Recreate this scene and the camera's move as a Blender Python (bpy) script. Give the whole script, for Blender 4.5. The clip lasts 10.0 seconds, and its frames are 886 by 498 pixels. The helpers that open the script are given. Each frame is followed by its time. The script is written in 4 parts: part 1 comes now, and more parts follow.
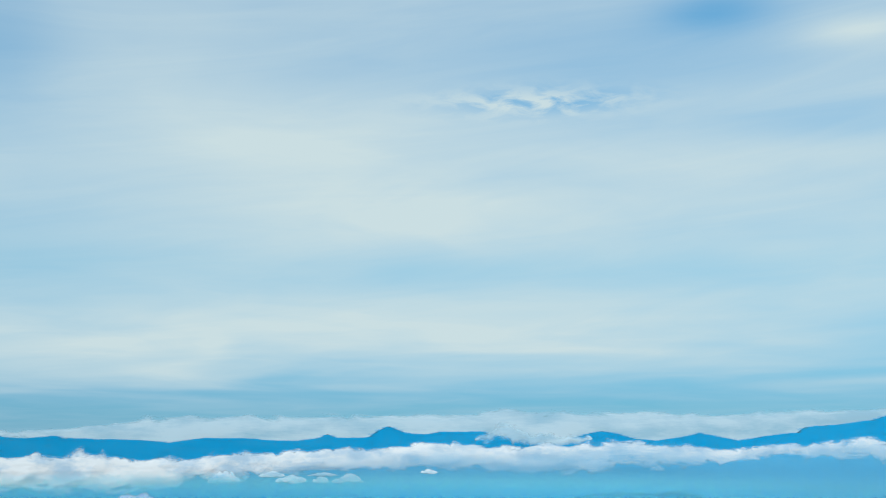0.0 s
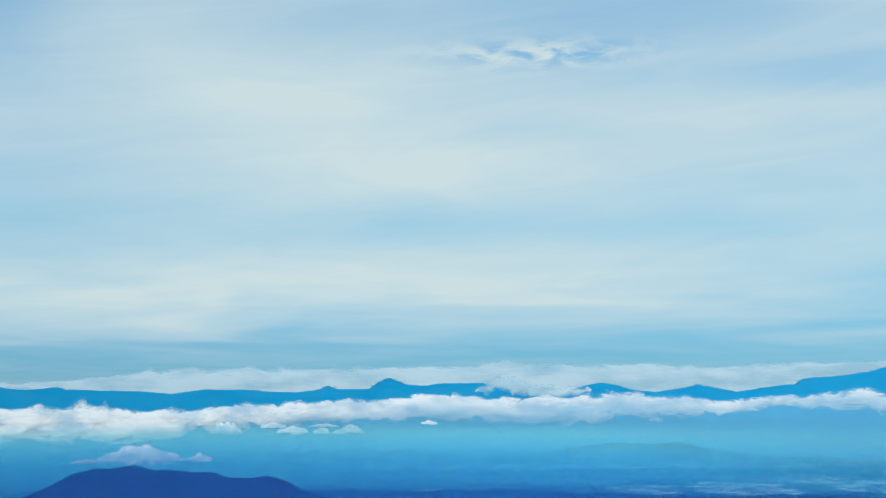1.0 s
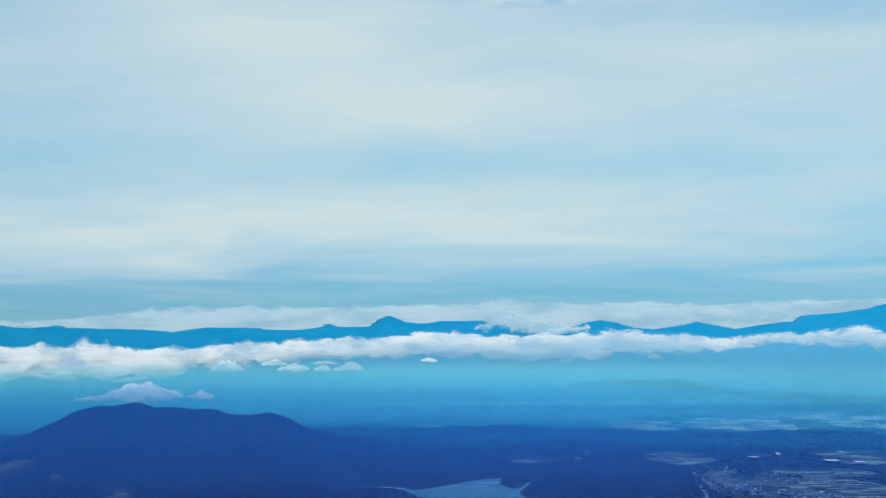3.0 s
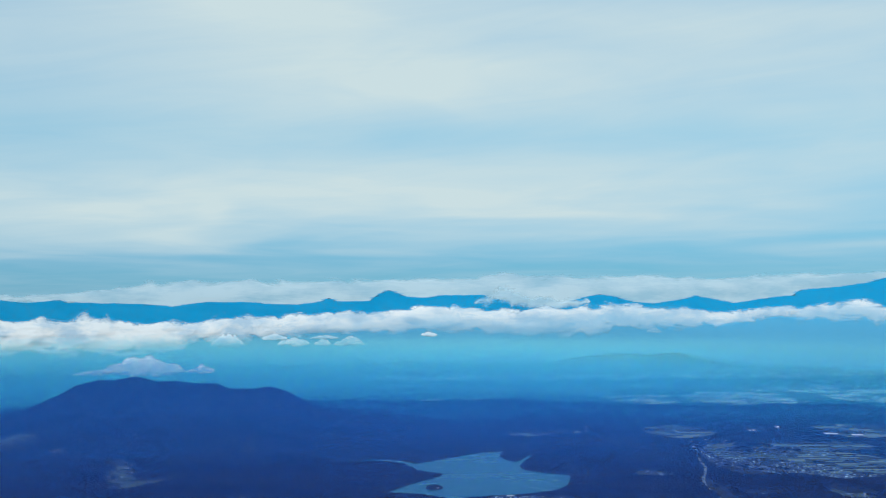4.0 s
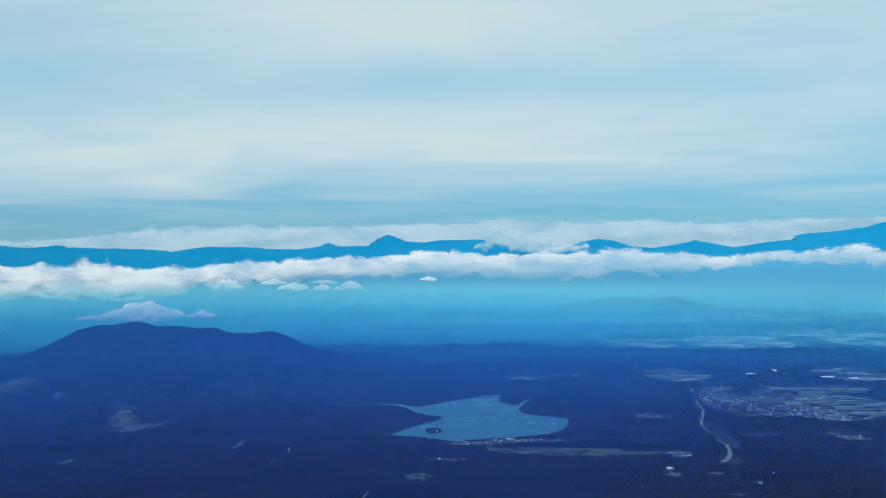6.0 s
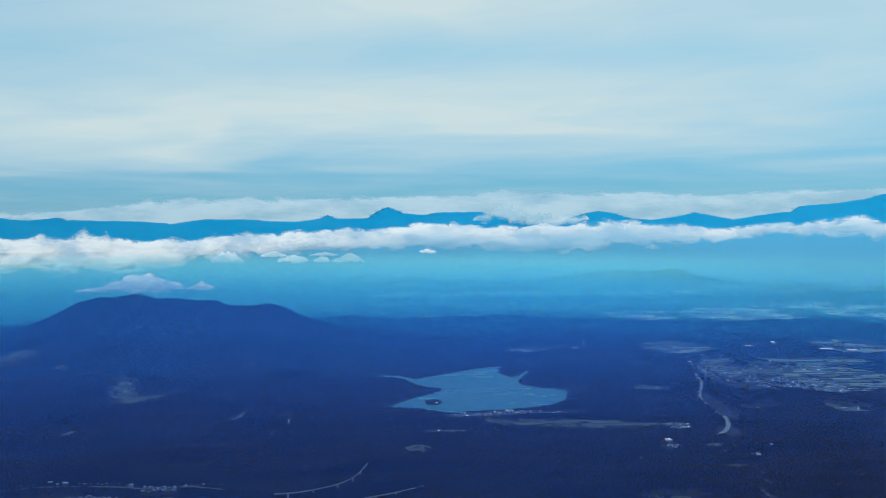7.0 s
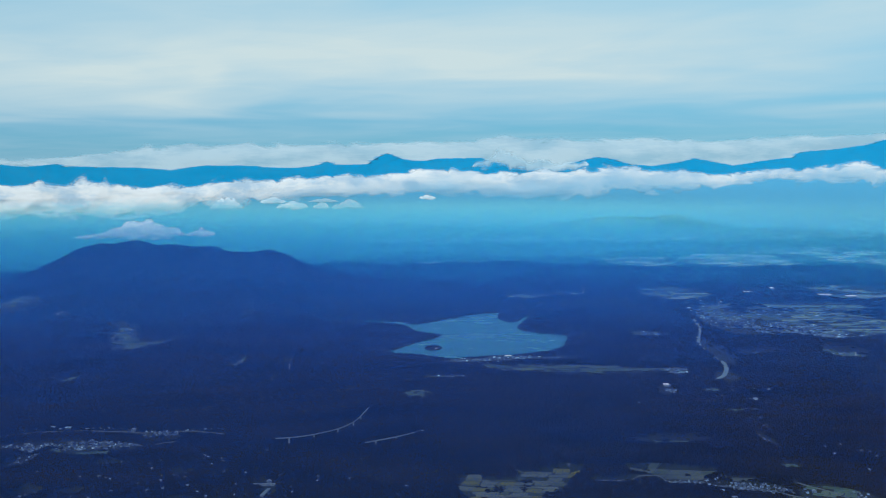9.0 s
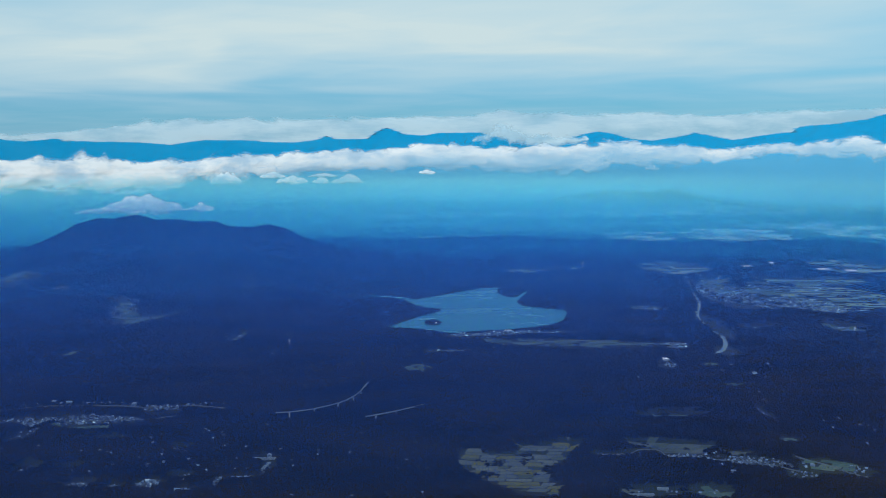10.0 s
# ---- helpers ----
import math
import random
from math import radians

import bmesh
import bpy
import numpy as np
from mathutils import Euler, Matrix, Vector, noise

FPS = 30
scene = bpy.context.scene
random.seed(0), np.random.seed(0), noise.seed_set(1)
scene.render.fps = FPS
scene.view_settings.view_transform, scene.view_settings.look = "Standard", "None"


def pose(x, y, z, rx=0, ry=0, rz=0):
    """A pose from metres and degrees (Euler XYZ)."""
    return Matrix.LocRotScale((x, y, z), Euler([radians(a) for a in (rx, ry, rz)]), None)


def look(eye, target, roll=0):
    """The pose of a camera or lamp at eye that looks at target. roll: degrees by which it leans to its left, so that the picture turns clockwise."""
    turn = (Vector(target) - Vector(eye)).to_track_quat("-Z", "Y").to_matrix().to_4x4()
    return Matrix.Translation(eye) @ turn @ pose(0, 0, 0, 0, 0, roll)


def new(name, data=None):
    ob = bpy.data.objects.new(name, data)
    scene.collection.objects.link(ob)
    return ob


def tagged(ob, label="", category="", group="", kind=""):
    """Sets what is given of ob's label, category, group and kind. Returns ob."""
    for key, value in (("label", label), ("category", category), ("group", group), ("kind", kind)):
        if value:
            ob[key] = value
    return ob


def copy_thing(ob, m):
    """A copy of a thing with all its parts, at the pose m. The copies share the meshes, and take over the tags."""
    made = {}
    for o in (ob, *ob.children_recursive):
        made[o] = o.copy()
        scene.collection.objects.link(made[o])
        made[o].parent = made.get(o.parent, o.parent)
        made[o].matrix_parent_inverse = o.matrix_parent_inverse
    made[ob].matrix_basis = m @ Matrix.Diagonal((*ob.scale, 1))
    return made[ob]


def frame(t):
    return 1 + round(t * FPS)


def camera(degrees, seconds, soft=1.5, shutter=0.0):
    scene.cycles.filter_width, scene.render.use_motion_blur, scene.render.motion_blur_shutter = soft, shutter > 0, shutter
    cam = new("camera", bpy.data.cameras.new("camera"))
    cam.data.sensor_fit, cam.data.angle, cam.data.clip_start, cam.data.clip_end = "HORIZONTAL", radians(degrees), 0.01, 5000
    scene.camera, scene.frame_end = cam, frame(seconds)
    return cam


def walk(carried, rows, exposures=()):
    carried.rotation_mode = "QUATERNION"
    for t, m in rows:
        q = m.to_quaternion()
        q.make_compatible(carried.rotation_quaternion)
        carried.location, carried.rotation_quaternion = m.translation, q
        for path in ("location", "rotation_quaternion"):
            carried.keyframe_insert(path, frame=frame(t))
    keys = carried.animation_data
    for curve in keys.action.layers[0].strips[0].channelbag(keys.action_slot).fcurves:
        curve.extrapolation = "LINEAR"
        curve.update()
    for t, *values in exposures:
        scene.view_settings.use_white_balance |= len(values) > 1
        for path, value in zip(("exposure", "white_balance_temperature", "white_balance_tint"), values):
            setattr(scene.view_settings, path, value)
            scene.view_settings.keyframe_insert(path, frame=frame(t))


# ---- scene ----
# A landscape seen from a hovering drone that tilts its camera down. The view reaches 40 km, so the whole country is
# built at one fifth of its size: 1 unit stands for 5 m (a house 2 units wide, a tree 3 units high).
EYE = 200.0
cam = camera(41.86, 10.0, soft=0.9)
ROWS = [  # seconds, degrees up, degrees to the left, roll
    (0.0, 8.950, 0.056, 0.153), (0.5, 7.771, 0.057, 0.142), (1.0, 6.598, 0.055, 0.138), (1.5, 5.593, 0.051, 0.125),
    (2.0, 4.829, 0.050, 0.120), (2.5, 4.181, 0.039, 0.087), (4.0, 2.272, 0.023, 0.004), (4.5, 1.631, 0.018, -0.019),
    (5.0, 0.917, 0.006, -0.038), (5.5, 0.236, 0.003, -0.045), (7.0, -1.830, -0.040, -0.095), (7.5, -2.460, -0.047, -0.095),
    (8.0, -3.133, -0.047, -0.100), (8.5, -3.856, -0.050, -0.103), (9.0, -4.488, -0.055, -0.112), (9.5, -5.183, -0.060, -0.115),
    (10.0, -5.738, -0.063, -0.117),
]
walk(cam, [(t, pose(0, 0, EYE, 90 + up, 0, left) @ pose(0, 0, 0, 0, 0, roll)) for t, up, left, roll in ROWS],
     exposures=[(0.0, 0.0, 6000.0, 10.0), (10.0, 0.0, 6000.0, 10.0)])

# ---- world and sun ----
SUN_UP, SUN_FROM = 30.0, 205.0      # degrees above the horizon; compass bearing from +y towards +x
HAZE = {  # strip colours that paint in the blue of the air, from the clearest near the eye to the thick far haze
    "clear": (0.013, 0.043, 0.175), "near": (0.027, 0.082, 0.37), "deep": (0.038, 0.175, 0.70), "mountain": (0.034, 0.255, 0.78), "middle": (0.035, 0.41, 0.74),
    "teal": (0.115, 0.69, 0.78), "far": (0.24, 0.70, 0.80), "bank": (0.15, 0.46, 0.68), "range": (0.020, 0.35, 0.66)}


class Nodes:
    """Short hand for building a node tree."""

    def __init__(self, tree):
        self.tree = tree
        tree.nodes.clear()

    def add(self, kind, ins=(), **props):
        n = self.tree.nodes.new(kind)
        for k, v in props.items():
            setattr(n, k, v)
        for key, v in dict(ins).items():
            s = n.inputs[key]
            if isinstance(v, bpy.types.NodeSocket):
                self.tree.links.new(v, s)
            else:
                s.default_value = v
        return n

    def math(self, op, a, b=0.0, c=0.0, clamp=False):
        return self.add("ShaderNodeMath", {0: a, 1: b, 2: c}, operation=op, use_clamp=clamp).outputs[0]

    def ramp(self, fac, stops, mode="LINEAR"):
        n = self.add("ShaderNodeValToRGB", {"Fac": fac})
        n.color_ramp.interpolation = mode
        e = n.color_ramp.elements
        while len(e) < len(stops):
            e.new(0.5)
        for el, (p, c) in zip(e, stops):
            el.position = p
            el.color = c if len(c) == 4 else (*c, 1)
        return n.outputs[0]

    def mix(self, fac, a, b, blend="MIX"):
        n = self.add("ShaderNodeMix", data_type="RGBA", blend_type=blend)
        for s, v in ((n.inputs[0], fac), (n.inputs[6], a), (n.inputs[7], b)):
            if isinstance(v, bpy.types.NodeSocket):
                self.tree.links.new(v, s)
            else:
                s.default_value = v if isinstance(v, float) else ((*v, 1) if len(v) == 3 else v)
        return n.outputs[2]

    def noise(self, vec, scale, detail=4.0, rough=0.55, distort=0.0):
        return self.add("ShaderNodeTexNoise", {"Vector": vec, "Scale": scale, "Detail": detail, "Roughness": rough, "Distortion": distort}).outputs[0]


def grey(v):
    return (v, v, v, 1)


def build_world():
    w = bpy.data.worlds.new("sky")
    scene.world = w
    w.use_nodes = True
    n = Nodes(w.node_tree)
    way = n.add("ShaderNodeTexCoord").outputs["Generated"]
    sep = n.add("ShaderNodeSeparateXYZ", {0: way})
    up = sep.outputs[2]
    clear = n.add("ShaderNodeTexSky", sky_type="NISHITA", sun_disc=False, sun_elevation=radians(SUN_UP), sun_rotation=radians(SUN_FROM),
                  altitude=1200.0, air_density=1.6, dust_density=0.4, ozone_density=4.0).outputs[0]
    # a high cloud deck: the way is carried up to a flat layer, so that its streaks flatten towards the horizon
    lift = n.math("ADD", n.math("MAXIMUM", up, 0.0), 0.06)
    flat = n.add("ShaderNodeCombineXYZ", {0: n.math("DIVIDE", sep.outputs[0], lift), 1: n.math("DIVIDE", sep.outputs[1], lift), 2: 0.3}).outputs[0]
    big = n.noise(flat, 0.33, 2.5, 0.5, 0.9)
    fine = n.noise(flat, 1.1, 4.0, 0.5, 0.8)
    # long soft bands in the deck
    wav = n.math("ADD", up, n.math("MULTIPLY", n.math("SUBTRACT", big, 0.5), 0.05))
    wav = n.math("ADD", wav, n.math("MULTIPLY", sep.outputs[0], -0.02))
    cover = n.ramp(wav, [(0.0, grey(0.30)), (0.012, grey(0.20)), (0.030, grey(0.26)), (0.052, grey(0.66)), (0.072, grey(0.84)), (0.10, grey(0.84)), (0.13, grey(0.74)),
                         (0.17, grey(0.82)), (0.25, grey(0.80)), (0.34, grey(0.70)), (0.5, grey(0.7)), (1.0, grey(0.7))], "EASE")
    thick = n.math("ADD", n.math("MULTIPLY", n.math("SUBTRACT", fine, 0.5), 0.27), n.math("MULTIPLY", n.math("SUBTRACT", big, 0.5), 0.40))
    # thin drawn-out streaks, rising a little to one side
    turn = n.math("ARCTAN2", sep.outputs[0], sep.outputs[1])
    drawn = n.add("ShaderNodeCombineXYZ", {0: n.math("MULTIPLY", turn, 5.0), 1: n.math("MULTIPLY_ADD", up, 42.0, n.math("MULTIPLY", turn, -4.5)), 2: 1.7}).outputs[0]
    thick = n.math("ADD", thick, n.math("MULTIPLY", n.math("SUBTRACT", n.noise(drawn, 0.8, 7.0, 0.6, 0.7), 0.5), 0.30))
    # thicker and thinner places in the deck: bearing and height in degrees, their half sizes, how much denser
    for bearing, high, wide, tall, much in ((-4.0, 10.6, 9.0, 1.5, 0.22), (-8.0, 14.2, 6.0, 2.0, 0.18), (-2.0, 4.6, 13.0, 1.1, 0.17), (-15.5, 4.1, 2.6, 0.5, 0.14), (-11.2, 4.1, 0.9, 0.5, 0.16),
                                            (20.5, 18.6, 3.0, 0.8, 0.38), (13.8, 20.1, 3.0, 1.0, -0.5), (20.0, 14.6, 6.0, 1.2, -0.26), (-22.0, 17.5, 3.2, 4.0, -0.28), (-20.0, 9.0, 7.0, 2.6, -0.2),
                                            (22.0, 4.8, 4.0, 1.2, -0.24), (5.0, 7.7, 15.0, 0.8, -0.10), (10.0, 17.5, 8.0, 1.2, -0.10), (12.0, 18.6, 11.0, 3.0, -0.17), (12.0, 13.2, 14.0, 1.0, 0.10)):
        u = n.math("DIVIDE", n.math("SUBTRACT", n.math("ARCTAN2", sep.outputs[0], sep.outputs[1]), radians(bearing)), radians(wide))
        v = n.math("DIVIDE", n.math("SUBTRACT", n.math("ARCSINE", up), radians(high)), radians(tall))
        r2 = n.math("ADD", n.math("MULTIPLY", u, u), n.math("MULTIPLY", v, v))
        blob = n.math("POWER", 2.718, n.math("MULTIPLY", r2, -1.0))
        thick = n.math("ADD", thick, n.math("MULTIPLY", n.math("MULTIPLY", blob, n.math("ADD", fine, 0.45)), much))
    # torn slits with white heaps beside them
    patch = n.add("ShaderNodeCombineXYZ", {0: n.math("MULTIPLY", turn, 34.0), 1: n.math("MULTIPLY", up, 95.0), 2: 4.3}).outputs[0]
    torn = n.ramp(n.noise(patch, 1.0, 5.0, 0.55, 0.4), [(0.40, grey(0.0)), (0.47, grey(0.35)), (0.60, grey(1.1))])
    u = n.math("DIVIDE", n.math("SUBTRACT", turn, radians(4.9)), radians(4.3))
    v = n.math("DIVIDE", n.math("SUBTRACT", n.math("ARCSINE", up), radians(16.15)), radians(0.62))
    blob = n.math("POWER", 2.718, n.math("MULTIPLY", n.math("ADD", n.math("MULTIPLY", u, u), n.math("MULTIPLY", v, v)), -1.0))
    thick = n.math("SUBTRACT", thick, n.math("MULTIPLY", n.math("MULTIPLY", blob, n.math("SUBTRACT", torn, 0.42)), 0.62))
    cover = n.math("ADD", cover, thick, clamp=True)
    white = n.mix(cover, (0.25, 0.47, 0.70), (0.64, 0.735, 0.70))
    tint = n.mix(n.ramp(up, [(0.03, grey(0)), (0.14, grey(1))]), (0.13, 0.57, 1.0), (0.19, 0.88, 0.97))   # bluer down in the haze
    clear = n.mix(1.0, clear, tint, "MULTIPLY")
    deck = n.add("ShaderNodeBackground", {"Color": white, "Strength": 1.0}).outputs[0]
    blue = n.add("ShaderNodeBackground", {"Color": clear, "Strength": 0.10}).outputs[0]
    fac = n.math("ADD", n.math("MULTIPLY", cover, 0.55), 0.42, clamp=True)
    mixed = n.add("ShaderNodeMixShader", {0: fac, 1: blue, 2: deck}).outputs[0]
    n.add("ShaderNodeOutputWorld", {"Surface": mixed})


build_world()
scene.cycles.transparent_max_bounces = 24
sun = new("sun", bpy.data.lights.new("sun", "SUN"))
sun.data.energy, sun.data.angle, sun.data.color = 2.5, radians(50), (1.0, 0.97, 0.92)
_a, _e = radians(SUN_FROM), radians(SUN_UP)
sun.matrix_world = look((0, -40, 900), Vector((0, -40, 900)) - 100 * Vector((math.sin(_a) * math.cos(_e), math.cos(_a) * math.cos(_e), math.sin(_e))))


# ---- materials ----
def material(name, build, rough=0.9):
    m = bpy.data.materials.new(name)
    m.use_nodes = True
    n = Nodes(m.node_tree)
    pos = n.add("ShaderNodeTexCoord").outputs["Object"]
    world = n.add("ShaderNodeNewGeometry")
    out = n.add("ShaderNodeOutputMaterial")
    b = n.add("ShaderNodeBsdfPrincipled", {"Roughness": rough, "Specular IOR Level": 0.2})
    m.node_tree.links.new(b.outputs[0], out.inputs[0])
    colour = build(n, pos, world, b)
    if colour is not None:
        m.node_tree.links.new(colour, b.inputs["Base Color"])
    return m


def _forest(dark, light, autumn):
    def build(n, pos, world, b):
        isle = world.outputs["Random Per Island"]
        where = world.outputs["Position"]
        c = n.ramp(isle, [(0.0, dark), (0.6, light), (0.9, dark), (1.0, autumn)])
        stand = n.noise(where, 0.007, 5.0, 0.6)
        soft = n.add("ShaderNodeVectorMath", {0: world.outputs["Normal"], 1: (0.0, 0.0, 3.2)}, operation="ADD").outputs[0]
        n.tree.links.new(n.add("ShaderNodeVectorMath", {0: soft}, operation="NORMALIZE").outputs[0], b.inputs["Normal"])
        b.inputs["Specular IOR Level"].default_value = 0.0
        c = n.mix(n.ramp(stand, [(0.38, grey(0)), (0.62, grey(0.75))]), c, dark)
        hue = n.noise(n.add("ShaderNodeMapping", {"Vector": where, "Scale": (0.010, 0.022, 0.010)}).outputs[0], 1.0, 6.0, 0.6)
        return n.mix(1.0, c, n.ramp(hue, [(0.32, (0.62, 0.64, 0.70)), (0.5, (1.0, 1.0, 1.0)), (0.68, (1.36, 1.28, 1.25))]), "MULTIPLY")
    return build


M_TREE = material("tree_leaves", _forest((0.0165, 0.0160, 0.0125), (0.0225, 0.0215, 0.0155), (0.029, 0.0215, 0.0150)), 0.85)


def _soil(n, pos, world, b):
    where = world.outputs["Position"]
    c = n.mix(n.noise(where, 0.05, 6.0, 0.65), (0.015, 0.0165, 0.012), (0.022, 0.0225, 0.016))
    long_ = n.add("ShaderNodeMapping", {"Vector": where, "Scale": (0.004, 0.009, 0.004)}).outputs[0]
    # open patches go pale from y 2300 on, haze put in as blue-green
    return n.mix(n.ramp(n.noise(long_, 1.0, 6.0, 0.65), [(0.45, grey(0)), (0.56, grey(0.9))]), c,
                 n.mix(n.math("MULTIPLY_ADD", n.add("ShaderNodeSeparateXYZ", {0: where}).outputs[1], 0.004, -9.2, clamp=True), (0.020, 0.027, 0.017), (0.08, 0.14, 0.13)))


M_GROUND = material("forest_floor_far_tint", _soil, 0.95)


def _paddy(stops, fine=0.9):
    def build(n, pos, world, b):
        r = n.add("ShaderNodeObjectInfo").outputs["Random"]
        where = world.outputs["Position"]
        c = n.ramp(r, stops, "CONSTANT")
        rows = n.noise(n.add("ShaderNodeMapping", {"Vector": where, "Scale": (0.15, 1.2, 1.0)}).outputs[0], fine, 4.0, 0.6)
        c = n.mix(n.ramp(rows, [(0.35, grey(0)), (0.7, grey(0.35))]), c, (0.06, 0.08, 0.04))
        return n.mix(n.ramp(n.noise(where, 0.09, 3.0), [(0.45, grey(0)), (0.75, grey(0.4))]), c, (0.12, 0.13, 0.08))
    return build


M_RICE = material("ripe_rice", _paddy([(0.0, (0.105, 0.104, 0.036)), (0.14, (0.085, 0.104, 0.120)), (0.44, (0.058, 0.072, 0.050)), (0.58, (0.100, 0.118, 0.130)), (0.78, (0.030, 0.042, 0.040)), (0.86, (0.12, 0.14, 0.15))]))
M_PALE = material("harvested_field", _paddy([(0.0, (0.064, 0.080, 0.092)), (0.3, (0.05, 0.064, 0.070)), (0.6, (0.082, 0.096, 0.104)), (0.8, (0.042, 0.058, 0.048))]))
# far copy of the field colours, brighter, with the haze's teal put in
M_FAR_FIELD = material("far_hazed_field", _paddy([(0.0, (0.36, 0.58, 0.46)), (0.4, (0.22, 0.42, 0.32)), (0.7, (0.50, 0.66, 0.56))]))
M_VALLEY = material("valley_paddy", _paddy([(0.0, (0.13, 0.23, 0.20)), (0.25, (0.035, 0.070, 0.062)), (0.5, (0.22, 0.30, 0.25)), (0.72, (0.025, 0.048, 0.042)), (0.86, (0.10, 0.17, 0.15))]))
M_GRASS = material("pale_grass", _paddy([(0.0, (0.060, 0.105, 0.095)), (0.3, (0.036, 0.066, 0.060)), (0.6, (0.085, 0.125, 0.115)), (0.8, (0.048, 0.085, 0.072))]))


def _speck(stops):
    def build(n, pos, world, b):
        return n.ramp(n.add("ShaderNodeObjectInfo").outputs["Random"], stops, "CONSTANT")
    return build


def _isle(stops):
    def build(n, pos, world, b):
        return n.ramp(world.outputs["Random Per Island"], stops, "CONSTANT")
    return build


ROOFS = [(0.0, (0.05, 0.075, 0.12)), (0.3, (0.13, 0.18, 0.27)), (0.5, (0.03, 0.045, 0.07)), (0.66, (0.08, 0.095, 0.12)), (0.82, (0.17, 0.26, 0.40)), (0.95, (0.45, 0.58, 0.72)), (0.975, (0.07, 0.12, 0.24))]
WALLS = [(0.0, (0.11, 0.155, 0.24)), (0.35, (0.06, 0.085, 0.13)), (0.70, (0.19, 0.26, 0.37)), (0.80, (0.05, 0.06, 0.09))]
M_ROOF = material("house_roof", _speck(ROOFS), 0.5)
M_WALL = material("house_wall", _speck(WALLS), 0.8)
# roofs of the far towns: near white, tinted teal to paint in haze
M_FAR_ROOFS = material("far_hazed_roofs", _isle([(0.0, (0.55, 0.74, 0.78)), (0.35, (0.24, 0.38, 0.42)), (0.7, (0.70, 0.84, 0.86))]), 0.5)
M_ROOFS = material("many_roofs", _isle(ROOFS), 0.5)
M_TOWN = material("town_roofs", _isle([(0.0, (0.04, 0.06, 0.09)), (0.3, (0.12, 0.18, 0.24)), (0.55, (0.03, 0.04, 0.055)), (0.72, (0.22, 0.40, 0.52)), (0.84, (0.06, 0.08, 0.10)), (0.92, (0.46, 0.68, 0.82))]), 0.5)
M_WALLS = material("many_walls", _isle(WALLS), 0.8)
M_ASPHALT = material("road_surface", lambda n, p, w, b: n.mix(n.noise(w.outputs["Position"], 0.4, 4.0), (0.13, 0.185, 0.22), (0.18, 0.24, 0.28)), 0.8)
M_LANE = material("lane_surface", lambda n, p, w, b: n.mix(n.noise(w.outputs["Position"], 0.4, 4.0), (0.06, 0.075, 0.09), (0.10, 0.12, 0.14)), 0.8)
M_CONCRETE = material("concrete", lambda n, p, w, b: n.mix(n.noise(w.outputs["Position"], 0.8, 5.0), (0.12, 0.16, 0.21), (0.18, 0.235, 0.29)), 0.8)
M_WHITE = material("white_sheet_roof", lambda n, p, w, b: n.mix(n.noise(w.outputs["Position"], 0.7, 5.0), (0.62, 0.64, 0.66), (0.8, 0.8, 0.8)), 0.45)
M_STEEL = material("galvanised_steel", lambda n, p, w, b: n.mix(n.noise(p, 3.0), (0.24, 0.28, 0.32), (0.34, 0.38, 0.42)), 0.5)


def water_material():
    """Lake water: a blue-green body under a rippled gloss that grows towards grazing."""
    m = bpy.data.materials.new("lake_water")
    m.use_nodes = True
    n = Nodes(m.node_tree)
    where = n.add("ShaderNodeNewGeometry").outputs["Position"]
    h = n.noise(n.add("ShaderNodeMapping", {"Vector": where, "Scale": (0.2, 0.5, 1.0)}).outputs[0], 0.9, 5.0, 0.6)
    bump = n.add("ShaderNodeBump", {"Height": h, "Strength": 0.5, "Distance": 0.5}).outputs[0]
    calm = n.ramp(n.noise(n.add("ShaderNodeMapping", {"Vector": where, "Scale": (0.012, 0.03, 1.0)}).outputs[0], 1.0, 5.0), [(0.4, grey(0.10)), (0.62, grey(0.32))])
    body = n.mix(n.noise(where, 0.02, 4.0), (0.010, 0.10, 0.17), (0.016, 0.13, 0.20))
    a = n.add("ShaderNodeBsdfDiffuse", {"Color": body, "Normal": bump}).outputs[0]
    b = n.add("ShaderNodeBsdfGlossy", {"Color": (0.50, 0.84, 0.95, 1), "Roughness": calm, "Normal": bump}).outputs[0]
    fac = n.add("ShaderNodeFresnel", {"IOR": 1.22, "Normal": bump}).outputs[0]
    n.add("ShaderNodeOutputMaterial", {"Surface": n.add("ShaderNodeMixShader", {0: fac, 1: a, 2: b}).outputs[0]})
    return m


M_WATER = water_material()


